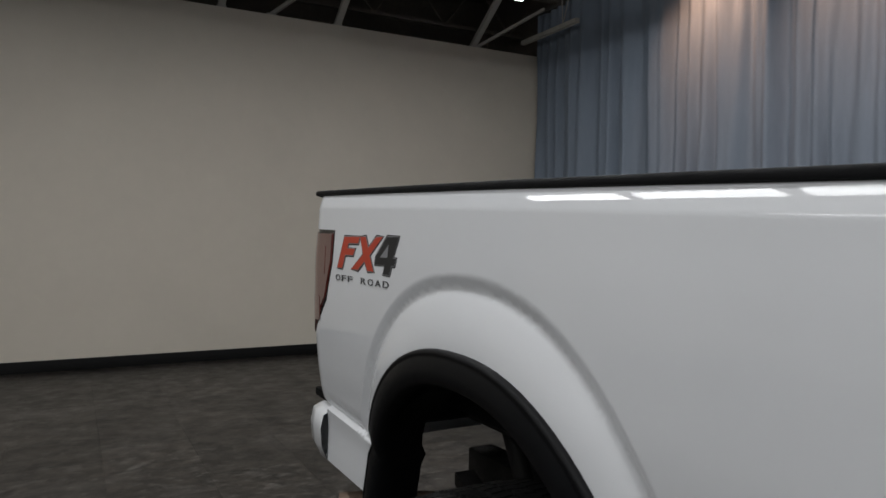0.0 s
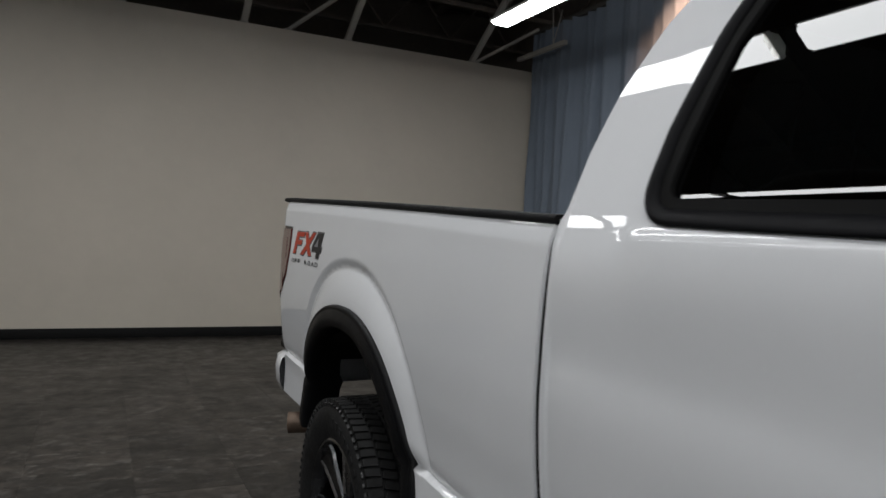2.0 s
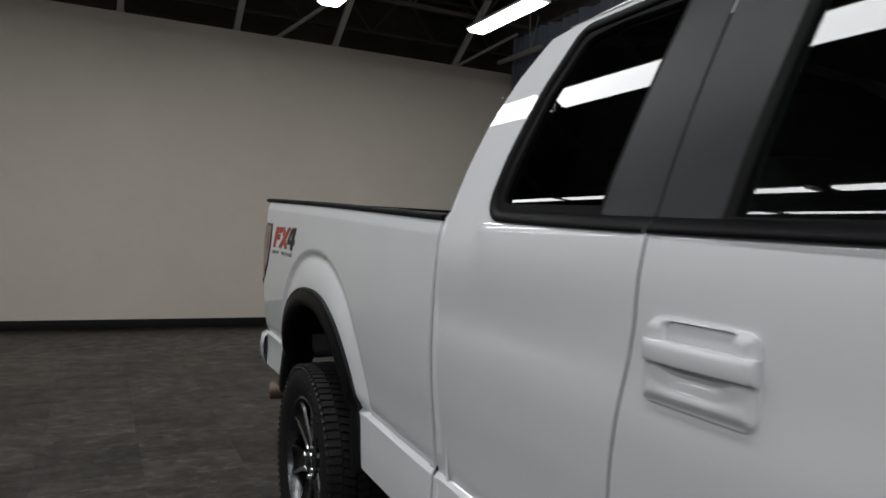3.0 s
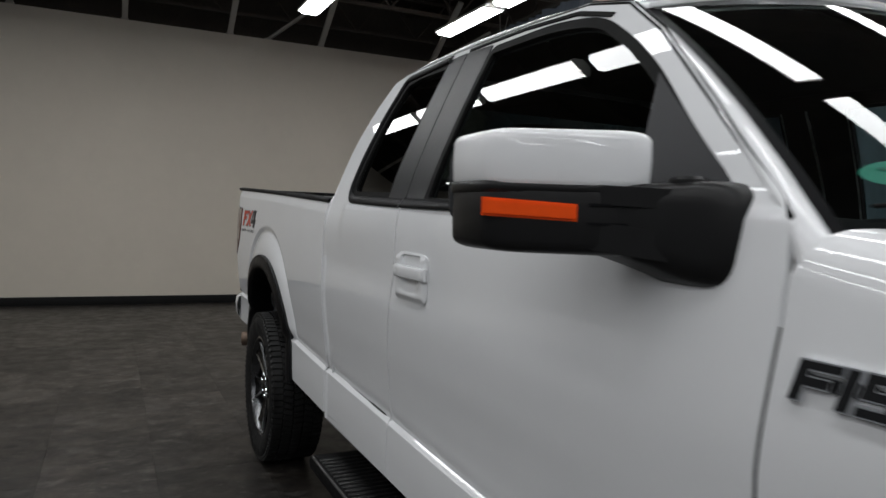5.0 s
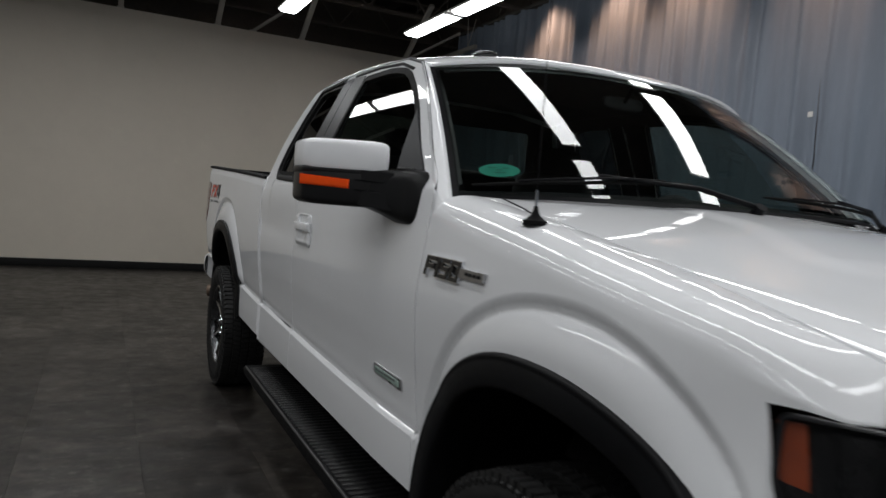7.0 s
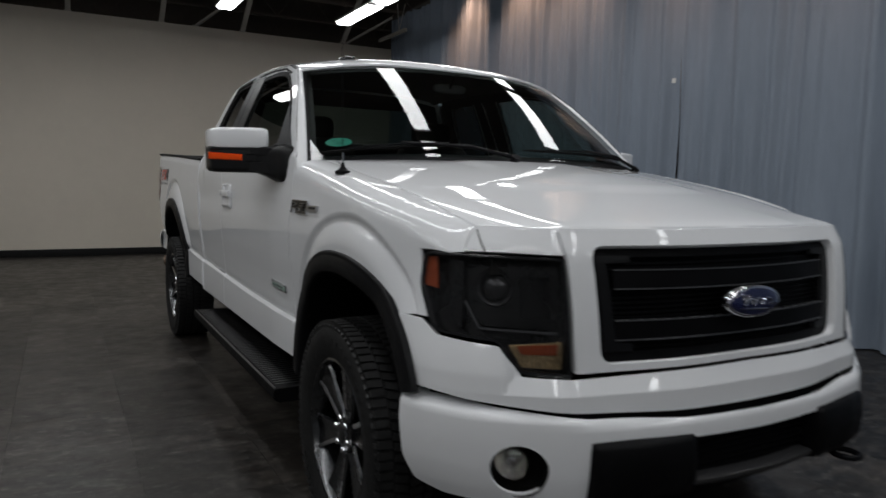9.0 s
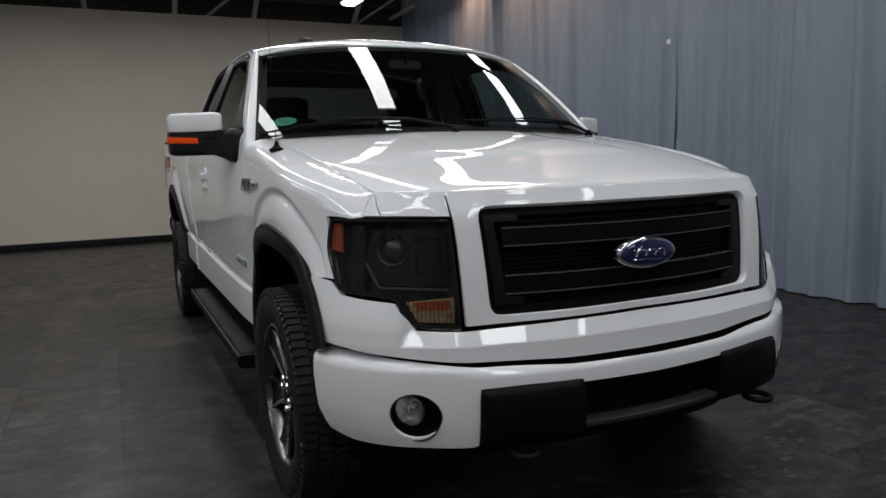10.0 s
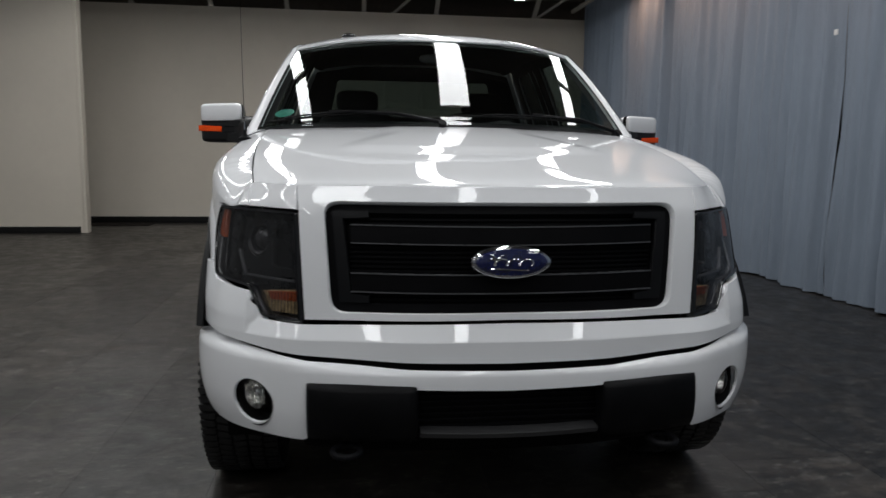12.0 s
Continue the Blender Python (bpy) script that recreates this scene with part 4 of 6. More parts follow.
# grille: recessed dark frame, corner brackets, two broad bars, fine lines and the oval badge
grille = part("grille", sheet(grown(GR_IN, 0.01), nose, 0.04, off=-0.055, flip=True), GRILLE, truck, "black grille with two broad bars and a badge")
part("grille_frame", sheet(grown(GR_IN, 0.004), nose, 0.02, [rounded([(-0.49, 1.058), (0.49, 1.058), (0.468, 0.790), (-0.468, 0.790)], 0.02)], 0.03, off=-0.028, flip=True), GRILLE, grille)
for k in range(20):
    z = 0.795 + k * 0.0142
    part("grille_line", sheet([(-0.47, z), (0.47, z), (0.47, z + 0.006), (-0.47, z + 0.006)], nose, 0.12, off=-0.043, lip=0.01, flip=True), GRILLE, grille)
for z0, z1 in ((0.965, 1.022), (0.822, 0.880)):
    # Paler 3.5 mm strips along each bar's edges stand in for highlights.
    for za, zb, o in ((z0, z1, -0.022), (z1 - 0.0035, z1, -0.019), (z0, z0 + 0.0035, -0.019)):
        part("grille_bar", sheet([(-0.462, za), (0, za - 0.004), (0.462, za), (0.462, zb), (0, zb - 0.004), (-0.462, zb)], nose, 0.05, off=o, lip=0.02, flip=True), GRILLE if o < -0.02 else LAMPGREY, grille)
for sg in (-1, 1):
    part("bracket", sheet([(sg * 0.515, 1.062), (sg * 0.41, 1.062), (sg * 0.41, 1.042), (sg * 0.485, 1.038), (sg * 0.462, 0.818), (sg * 0.41, 0.812), (sg * 0.41, 0.792), (sg * 0.495, 0.792)],
                          nose, 0.03, off=-0.020, lip=0.020, flip=True), BRACKET, grille, "satin corner bracket")
c = Vector((0.0, -0.912, 0.918))


def oval(rx, rz, y0, y1, mat, name, parent, label=""):
    rows = [[(c.x + rx * q * math.cos(a), y, c.z + rz * q * math.sin(a)) for a in [2 * math.pi * k / 40 for k in range(40)]]
            for y, q in ((y0, 1.0), (y1 + 0.004, 1.0), (y1, 0.95), (y1 - 0.002, 0.7), (y1 - 0.003, 0.05))]
    return part(name, loft(rows, closed=True), mat, parent, label)


badge = oval(0.116, 0.048, -0.900, -0.922, CHROME, "badge", truck, "chrome oval badge with a blue face")
oval(0.106, 0.0405, -0.912, -0.9265, BLUE, "badge_face", badge)
part("badge_mount", box((0.12, 0.07, 0.05), (0, -0.878, 0.918), 0.008), GRILLE, badge)
for x0, x1, mid, high, turns in ((-0.066, 0.064, 0.0, 0.010, 3.6), (-0.074, -0.030, 0.010, 0.012, 0.9), (-0.060, 0.058, -0.021, 0.002, 0.5)):
    n = int(24 * turns) + 6
    pts = []
    for k in range(n + 1):
        a = 2 * math.pi * turns * k / n
        dz = mid + high * math.cos(a)
        pts.append((x0 + (x1 - x0) * k / n + 0.009 * math.sin(a) + 0.35 * dz, -0.9312, 0.919 + dz))
    part("badge_scroll", tube(pts, [0.0012] + [0.0022] * (n - 1) + [0.0012], 6), CHROME, badge, "silver scroll line")

# head lamps
LAMP = rounded([(0.618, 1.052), (1.012, 1.052), (1.030, 0.955), (0.992, 0.835), (0.802, 0.819), (0.740, 0.738), (0.604, 0.733)], [0.008, 0.02, 0.03, 0.03, 0.02, 0.015, 0.008])


def on_nose(s, z, off):
    p = Vector(nose(s, z))
    e = 0.003
    n = (Vector(nose(s + e, z)) - Vector(nose(s - e, z))).cross(Vector(nose(s, z + e)) - Vector(nose(s, z - e))).normalized()
    return p + n * off, -n


for sg in (-1, 1):
    def pick(shape, sg=sg):
        return shape if sg < 0 else mirrored(shape)

    def lsheet(outline, off, lip=0.012, h=0.022):
        return pick(sheet(outline, nose, h, lip=lip, off=off, flip=True))

    lamp = part("head_lamp", lsheet(LAMP, -0.055), LAMPDARK, truck, "smoked head lamp with a projector and amber marker")
    part("lamp_rim", pick(sheet(LAMP, nose, 0.02, [grown(LAMP, -0.007)], 0.06, 0.0, True)), GLOSSY, lamp)
    shade(part("lamp_lens", lsheet(grown(LAMP, -0.008), -0.003, 0.002), SMOKED, lamp, "smoked glossy lens"))
    part("marker", lsheet([(0.982, 1.042), (1.017, 1.040), (1.026, 0.960), (0.984, 0.953)], -0.014, 0.014), AMBERDARK, lamp, "smoked amber side marker")
    part("marker_bezel", lsheet([(0.905, 1.035), (0.945, 1.035), (0.945, 0.86), (0.918, 0.85)], -0.022, 0.03), LAMPDARK, lamp)
    bez = [(0.64, 1.025), (0.88, 1.025), (0.90, 0.93), (0.86, 0.862), (0.64, 0.858)]
    part("inner_bezel", pick(sheet(rounded(bez, 0.02), nose, 0.022, [ring(0.815, 0.965, 0.056, 0.056), rounded([(0.655, 1.0), (0.74, 1.0), (0.74, 0.885), (0.655, 0.88)], 0.01)], 0.03, -0.034, True)),
         LAMPDARK, lamp)
    part("bright_line", lsheet([(0.640, 0.850), (0.862, 0.858), (0.905, 0.925), (0.910, 0.922), (0.866, 0.852), (0.640, 0.844)], -0.026, 0.01), LAMPGREY, lamp)
    p, n = on_nose(0.815, 0.965, 0.042)
    m = Matrix.Translation(p) @ n.to_track_quat("X", "Z").to_matrix().to_4x4()
    b = lathe([(0.054, -0.03), (0.054, 0.0), (0.050, 0.004), (0.044, 0.0), (0.040, -0.02)], 32)
    b.transform(m)
    if sg > 0:
        b.transform(Matrix.Diagonal((-1, 1, 1, 1)))
        bmesh.ops.reverse_faces(b, faces=b.faces)
    projector = part("projector", b, BEZEL, lamp, "round projector bezel")
    b = lathe([(0.041, -0.018), (0.036, -0.006), (0.022, 0.004), (0.0, 0.008)], 32)
    b.transform(m)
    if sg > 0:
        b.transform(Matrix.Diagonal((-1, 1, 1, 1)))
        bmesh.ops.reverse_faces(b, faces=b.faces)
    part("projector_lens", b, LENSGLASS, lamp, "dark glass projector lens")
    turn_line = [(0.622, 0.822), (0.775, 0.812), (0.738, 0.752), (0.622, 0.748)]
    part("turn_signal", lsheet(turn_line, -0.040), TURN, lamp, "fluted turn signal reflector")
    part("turn_bulb", lsheet([(0.636, 0.816), (0.752, 0.810), (0.738, 0.787), (0.638, 0.787)], -0.037, 0.008), AMBERDARK, lamp, "amber bulb")
    for k in range(11):
        s = 0.632 + 0.0125 * k
        part("flute", lsheet([(s, 0.752 + max(0, (s - 0.735)) * 1.2), (s + 0.004, 0.752 + max(0, (s - 0.735)) * 1.2), (s + 0.004, 0.814), (s, 0.814)], -0.022, 0.006, 0.05), CLEAR, lamp)


# wheel flares
def flare(yc, a, b, z0, z1, wd, least, proud=1.0, front=1.0):
    rows = []
    line = arch_line(yc, a, b, z0, z1, 44, front=front)
    inner = arch_line(yc, a - wd, b - wd, z0 - 0.02, z1 - 0.02, 44, front=front)
    for (y, z), (yi, zi) in zip(line, inner):
        row = []
        for t, o in ((-0.02, -0.012), (-0.02, 0.002), (0.0, 0.010), (0.06, 0.016), (0.13, 0.0165), (0.17, 0.0145), (0.24, 0.0175), (0.6, 0.022), (0.90, 0.021), (1.0, 0.012), (1.0, -0.01), (0.96, -0.12)):
            yy, zz = y + (yi - y) * t, z + (zi - z) * t
            yo, zo = y + (yi - y) * min(t, 0.0), z + (zi - z) * min(t, 0.0)
            row.append((-(max(width(yo, zo), least) + (o * proud if o > 0 else o)), yy, zz))
        rows.append(row)
    return strip(rows, lambda p: Vector((-1, 0, 0)), 40)


both("wheel_flare", flare(FRONT_Y, FA + 0.012, FB + 0.012, 0.665, 0.46, 0.074, 0.946, 0.6), FLAREBLACK, T2, "grained black plastic wheel flare")
both("wheel_flare", flare(ARCH_Y, RA + 0.012, RB + 0.012, 0.52, 0.56, 0.074, 0.0, 0.85, 0.955), FLAREBLACK, T2, "grained black plastic wheel flare")

# bed: outer sides, inner walls, floor, tailgate and rail caps
bed_line = [(2.678, 0.52), (2.684, 0.80), (2.678, 1.05), (2.669, 1.25), (2.660, RAIL(2.65))] + [(y, RAIL(y)) for y in (3.0, 3.4, 3.8, 4.2, 4.6, 4.80, 4.84)]
bed_line += [(4.845, 1.345), (4.60, 1.338), (4.605, 1.24), (4.655, 1.12), (4.815, 0.972), (4.865, 0.95), (4.87, 0.80), (4.70, 0.775), (4.70, 0.60)]
bed_line += [(y, z) for y, z in reversed(arch_line(ARCH_Y, RA, RB, 0.56, 0.60, 30, front=0.955))] + [(ARCH_Y - RA * 0.955 + 0.012, 0.53)]
bed_side = both("bed_side", sheet(bed_line, side, 0.011, creases=[blister(*REAR_BLISTER, q) for q in (0.986, 1.0, 1.018, 1.036, 1.048)] + [[p for p in f if p[0] < 3.25] for f in FOLDS] + [[p for p in f if p[0] > 4.40] for f in FOLDS] + [[(2.72 + 0.05 * k, RAIL(2.72 + 0.05 * k) - d) for k in range(42)] for d in (0.057, 0.052, 0.047, 0.042, 0.028)]), PAINT, T2, "white bed side with a raised wheel arch")
for sg in (-1, 1):
    rows = [[(sg * (BED_W(RAIL(y)) - 0.010 + o), y, RAIL(y) + dz) for o, dz in ((-0.002, -0.009), (0.006, -0.006), (0.007, 0.002), (0.002, 0.008), (-0.02, 0.011), (-0.075, 0.009), (-0.085, 0.0), (-0.085, -0.03))]
            for y in (2.655, 2.70, 3.2, 3.7, 4.2, 4.7, 4.80, 4.83)]
    part("rail_cap", loft(rows, closed=True, smooth_angle=60), PLASTIC, truck, "black plastic bed rail cap")
    part("bed_wall", box((0.03, 2.1, 0.48), (sg * 0.80, 3.72, 1.15)), PAINT, truck)
    part("wheel_well", loft([[(sg * x, REAR_Y + 0.55 * math.cos(a), HUB_Z + 0.03 + 0.56 * math.sin(a)) for x in (0.50, 0.965)] for a in [math.pi * k / 20 for k in range(5, 18)]]), SEALSHADE, truck,
         "black wheel well liner")
    part("wheel_well", loft([[(sg * x, FRONT_Y + 0.53 * math.cos(a), HUB_Z + 0.03 + 0.52 * math.sin(a)) for x in (0.50, 0.87)] for a in [math.pi * k / 20 for k in range(-2, 23)]]), SEALSHADE, truck,
         "black wheel well liner")
part("bed_floor", box((1.70, 2.15, 0.04), (0, 3.72, 0.915)), PLASTIC, truck, "black bed floor")
part("bed_front", box((1.74, 0.04, 0.50), (0, 2.70, 1.135), 0.008), PAINT, truck)
tailgate = part("tailgate", join(box((1.66, 0.06, 0.58), (0, 4.79, 1.15), 0.012), box((1.5, 0.012, 0.40), (0, 4.825, 1.15), 0.01)), PAINT, truck, "white tailgate, closed")
part("tailgate_cap", box((1.66, 0.09, 0.02), (0, 4.79, 1.452), 0.006), PLASTIC, tailgate)

# tail lamps
TAIL = rounded([(4.612, 1.339), (4.612, 1.240), (4.662, 1.125), (4.82, 0.985), (4.862, 1.0), (4.858, 1.20), (4.842, 1.343)], 0.01)
tails = both("tail_lamp", sheet(TAIL, side, 0.02, lip=0.04, off=-0.004), LAMPDARK, T2, "red tail lamp with a grey rim")
both("tail_lens", sheet(grown(TAIL, -0.012), side, 0.02, off=0.003), TAILRED, tails, "red lens")
for z0, z1 in ((1.20, 1.29), (1.05, 1.13)):
    both("tail_segment", sheet(rounded([(4.66 + (1.24 - z0) * 0.3, z1), (4.66 + (1.24 - z0) * 0.3, z0), (4.84, z0), (4.825, z1)], 0.012), side, 0.03, off=0.0042, lip=0.002), TAILBRIGHT, tails, "brighter red segment")

# rear bumper, exhaust
for sg in (-1, 1):
    rows = []
    for x, y in ((0.0, 4.95), (0.5, 4.94), (0.80, 4.915), (0.93, 4.89), (0.975, 4.845), (0.985, 4.78), (0.985, 4.71)):
        rows.append([(sg * (x - i), y - i * 0.8, z) for z, i in ((0.585, 0.05), (0.60, 0.02), (0.64, 0.004), (0.70, 0.0), (0.745, 0.008), (0.762, 0.03), (0.765, 0.08))])
    part("rear_bumper", loft(rows, smooth_angle=60), PAINT, truck, "white painted rear bumper")
part("bumper_step", box((1.86, 0.16, 0.03), (0, 4.86, 0.775), 0.008), PLASTIC, truck, "black step pad on the rear bumper")
pipe = part("exhaust", tube([(-0.62, 3.0, 0.50), (-0.62, 4.1, 0.52), (-0.66, 4.35, 0.52), (-0.80, 4.50, 0.50), (-0.93, 4.56, 0.49)], 0.04, 14), RUST, truck, "heat-stained exhaust pipe behind the wheel")
part("exhaust_tip", join(tube([(-0.86, 4.53, 0.495), (-0.965, 4.575, 0.488)], 0.046, 18)), RUST, pipe)

# roof and its side rails, windscreen, back wall
ZC = spline([0.9, 0.941, 0.985, 1.11, 1.25, 1.5, 1.9, 2.4], [1.788, 1.826, 1.853, 1.883, 1.904, 1.928, 1.945, 1.930])
ZE = spline([0.9, 1.0, 1.11, 1.25, 1.5, 1.9, 2.4], [1.71, 1.755, 1.790, 1.825, 1.858, 1.880, 1.872])
RX = spline([1.0, 1.11, 1.3, 1.8, 2.4], [0.756, 0.750, 0.730, 0.715, 0.705])


def roof_at(q, v):
    a = abs(q)
    y0 = 0.941 + 0.150 * a ** 2.586
    y = y0 + (2.47 - y0) * v
    zc, ze = ZC(y), ZE(y)
    z = zc - (zc - ze) * a ** 2.6 - 0.006 * step((0.55 - a) / 0.05) * step((v - 0.12) / 0.08) - 0.02 * step((v - 0.92) / 0.08)
    return (q * RX(y), y, z)


roof_line = [(-1, 0), (-0.5, 0), (0, 0), (0.5, 0), (1, 0), (1, 0.33), (1, 0.66), (1, 1), (0, 1), (-1, 1), (-1, 0.66), (-1, 0.33)]
part("roof", sheet(roof_line, roof_at, 0.035), PAINT, truck, "white roof panel")


def screen_at(u, v):
    a = abs(u) ** 2.586
    e = abs(u) ** 3.3
    b = Vector((0.902 * u, 0.2946 + 0.2554 * e, 1.3582 - 0.0292 * e))
    t = Vector((0.750 * u, 0.9789 + 0.1361 * a, 1.8436 - 0.0556 * a))
    p = b.lerp(t, v)
    k = 0.020 * 4 * v * (1 - v)
    return (p.x, p.y - 0.66 * k, p.z + 0.75 * k)


seam_pts = [(0.558, 1.285), (0.574, 1.332), (0.682, 1.436), (0.782, 1.529), (0.882, 1.615), (0.982, 1.699), (1.125, 1.792), (1.29, 1.833), (1.55, 1.850), (1.88, 1.858), (2.20, 1.860), (2.44, 1.852)]
top_pts = [screen_at(-1, v) for v in (-0.09, 0.0, 0.19, 0.38, 0.57, 0.76)] + [(-0.748, 1.118, 1.788)] + [roof_at(-1, v) for v in (0.14, 0.33, 0.60, 0.86, 0.985)]
rows = []
for (y, z), t in zip(seam_pts, top_pts):
    a, t = Vector(side(y, z)), Vector(t)
    mid = (a + t) / 2
    outw = Vector((-0.62, -0.25 if y < 1.1 else 0.0, 0.75)).normalized()
    k = min(0.007, (a - t).length * 0.12)
    rows.append([a - Vector((-0.02, 0, 0.0)), a, a.lerp(t, 0.3) + outw * k * 0.8, mid + outw * k, a.lerp(t, 0.7) + outw * k * 0.8, t, t + Vector((0.014, 0.008, -0.02))])
fine = []
for r0, r1 in zip(rows, rows[1:]):
    for j in range(4):
        fine.append([p.lerp(q, j / 4) for p, q in zip(r0, r1)])
fine.append(rows[-1])
v, f, n = strip(fine, lambda p: Vector((-0.8, 0, 0.6)))
both("roof_rail", (v, f, n), PAINT, T2, "white windscreen pillar and roof rail")
inner = [[r[1] + Vector((0.022, 0.004, -0.006)), r[3] + Vector((0.026, 0.008, -0.022)), r[5] + Vector((0.022, 0.012, -0.024)), r[5] + Vector((0.050, 0.02, -0.012))] for r in fine[6:]]
both("rail_trim", strip(inner, lambda p: Vector((0.8, 0, -0.6))), CABIN, T2, "dark inner trim of the roof rail")
screen_line = [(-1 + 2 * k / 20, 0.0) for k in range(21)] + [(1, 0.5)] + [(1 - 2 * k / 20, 0.965) for k in range(21)] + [(-1, 0.5)]
screen_line = [(u * 0.985, v) for u, v in screen_line]
windscreen = shade(part("windscreen", sheet(screen_line, screen_at, 0.05, thick=False), SCREEN, truck, "curved tinted windscreen reflecting strip lights"))
band = [(-1, -0.01), (1, -0.01), (1, 1.0), (-1, 1.0)]
part("screen_border", sheet(band, screen_at, 0.06, [[(-0.982, 0.030), (0.982, 0.030), (0.975, 0.935), (-0.975, 0.935)]], thick=False, off=-0.006), SATIN, windscreen, "black border of the glass")
part("sunshade_band", sheet([(-0.95, 0.930), (0.95, 0.930), (0.95, 0.90), (-0.95, 0.90)], screen_at, 0.06, thick=False, off=-0.007), GLOSSY, windscreen)
part("cowl", loft([[(x, cowl(x) + dy, hood_z(min(abs(x), 0.80), cowl(x)) + dz) for dy, dz in ((-0.05, -0.035), (0.0, -0.022), (0.03, -0.016), (0.07, 0.01))] for x in [-0.86 + 1.72 * k / 24 for k in range(25)]]),
     PLASTIC, truck, "black plastic cowl below the windscreen")


def on_screen(u, v, off):
    p = Vector(screen_at(u, v))
    e = 0.01
    n = (Vector(screen_at(u + e, v)) - Vector(screen_at(u - e, v))).cross(Vector(screen_at(u, v + e)) - Vector(screen_at(u, v - e))).normalized()
    return p + n * off


# wipers
for u0, v0, u1, v1, pu in ((-0.95, 0.035, -0.28, 0.085, -0.06), (0.02, 0.060, 0.80, 0.040, 0.90)):
    w = part("wiper", tube([on_screen(pu, -0.005, 0.015), on_screen(pu - 0.22, 0.048, 0.026), on_screen((u0 + u1) / 2, (v0 + v1) / 2 + 0.012, 0.030)], [0.009, 0.0072, 0.005], 8), SATIN, truck,
             "black windscreen wiper resting at the bottom")
    part("blade", tube([on_screen(u0 + (u1 - u0) * k / 10, v0 + (v1 - v0) * k / 10, 0.014) for k in range(11)], [0.003] + [0.0052] * 9 + [0.003], 6), SEALSHADE, w)
    part("blade_bridge", tube([on_screen(u0 + (u1 - u0) * k / 6, v0 + (v1 - v0) * k / 6, 0.017 + 0.012 * math.sin(math.pi * k / 6)) for k in range(1, 6)], 0.0036, 6), SATIN, w)
    part("pivot_cap", rod(on_screen(pu, -0.02, -0.01), on_screen(pu, -0.02, 0.028), 0.018, 14), SATIN, w)

# stickers on the glass
su, sv = -0.872, 0.140
part("oval_sticker", sheet([(su + 0.054 * math.cos(a), sv + 0.037 * math.sin(a)) for a in [2 * math.pi * k / 32 for k in range(32)]], screen_at, 0.05, thick=False, off=-0.003), GREEN, windscreen, "green oval sticker with white marks")
for k, (du, dv, wu) in enumerate(((-0.018, 0.010, 0.02), (0.0, -0.004, 0.016), (0.018, 0.006, 0.018), (0.0, -0.018, 0.03))):
    part("sticker_mark", sheet([(su + du - wu / 2, sv + dv), (su + du + wu / 2, sv + dv), (su + du + wu / 2, sv + dv + 0.008), (su + du - wu / 2, sv + dv + 0.008)], screen_at, 0.05, thick=False, off=-0.002), STICKERMARK, windscreen)
part("corner_label", sheet([(0.83, 0.885), (0.90, 0.885), (0.90, 0.92), (0.83, 0.92)], screen_at, 0.05, thick=False, off=-0.003), PAPER, windscreen, "small white paper label inside the glass")


def back_at(x, z):
    t = step((z - 1.36) / 0.55)
    return (x, 2.645 - 0.16 * ((max(z, 1.36) - 1.36) / 0.52) ** 2.0 - 0.03 * (x / 0.9) ** 2, z)


def edge_x(z):
    return CAB_W(z) - 0.008


zs = [0.55, 0.9, 1.2, 1.36, 1.45, 1.6, 1.75, 1.85]
back_line = [(edge_x(z), z) for z in zs] + [(0.4, 1.905), (0, 1.912), (-0.4, 1.905)] + [(-edge_x(z), z) for z in reversed(zs)]
REARWIN = rounded([(-0.66, 1.42), (0.66, 1.42), (0.58, 1.80), (-0.58, 1.80)], 0.05)
back = part("cab_back", sheet(back_line, back_at, 0.05, [REARWIN], flip=True), PAINT, truck, "white rear wall of the cab")
shade(part("rear_window", sheet(grown(REARWIN, 0.01), back_at, 0.08, thick=False, off=-0.006, flip=True), REARGLASS, back, "tinted rear window"))

# dark inner trim of doors and cab back
both("door_trim", sheet(door_line, side, 0.04, [grown(WIN_F, -0.014)], 0.004, -0.0135), CABIN, doors)
both("door_trim", sheet(rear_line, side, 0.04, [grown(WIN_R, -0.014)], 0.004, -0.0135), CABIN, rear_doors)
part("back_trim", sheet(grown(back_line, -0.03), back_at, 0.06, [grown(REARWIN, -0.02)], 0.004, -0.0145, flip=True), CABIN, back)

both("roof_liner", sheet([(1.30, 1.800), (2.42, 1.815), (2.42, 1.880), (1.9, 1.884), (1.5, 1.872), (1.30, 1.856)], side, 0.04, off=-0.022, thick=False), CABIN, T2)

# dark sheets just under the door and bed gaps stand in for shade
for gap in ([(0.585, 0.52), (0.598, 0.75), (0.590, 1.0), (0.570, 1.20)], [(1.974, 0.52), (1.969, 0.80), (1.949, 0.95), (1.922, 1.08), (1.897, 1.20), (1.887, 1.32), (1.886, 1.40), (1.884, 1.80)]):
    line = [(y - 0.02, z) for y, z in gap] + [(y + 0.02, z) for y, z in reversed(gap)]
    both("gap_shade", sheet(line, side, 0.012, off=-0.005, thick=False), SEALSHADE, T2)
seam = [(0.578, 1.338), (0.782, 1.526), (0.982, 1.696), (1.125, 1.789), (1.29, 1.830), (1.55, 1.846), (1.88, 1.854)]
both("gap_shade", sheet([(y - 0.006, z + 0.008) for y, z in seam] + [(y + 0.006, z - 0.008) for y, z in reversed(seam)], side, 0.02, off=-0.004, thick=False), SEALSHADE, T2)
both("bed_gap_shade", sheet([(2.648, 0.54), (2.73, 0.54), (2.73, 1.365), (2.648, 1.365)], side, 0.02, off=-0.010, thick=False), SEALSHADE, T2)

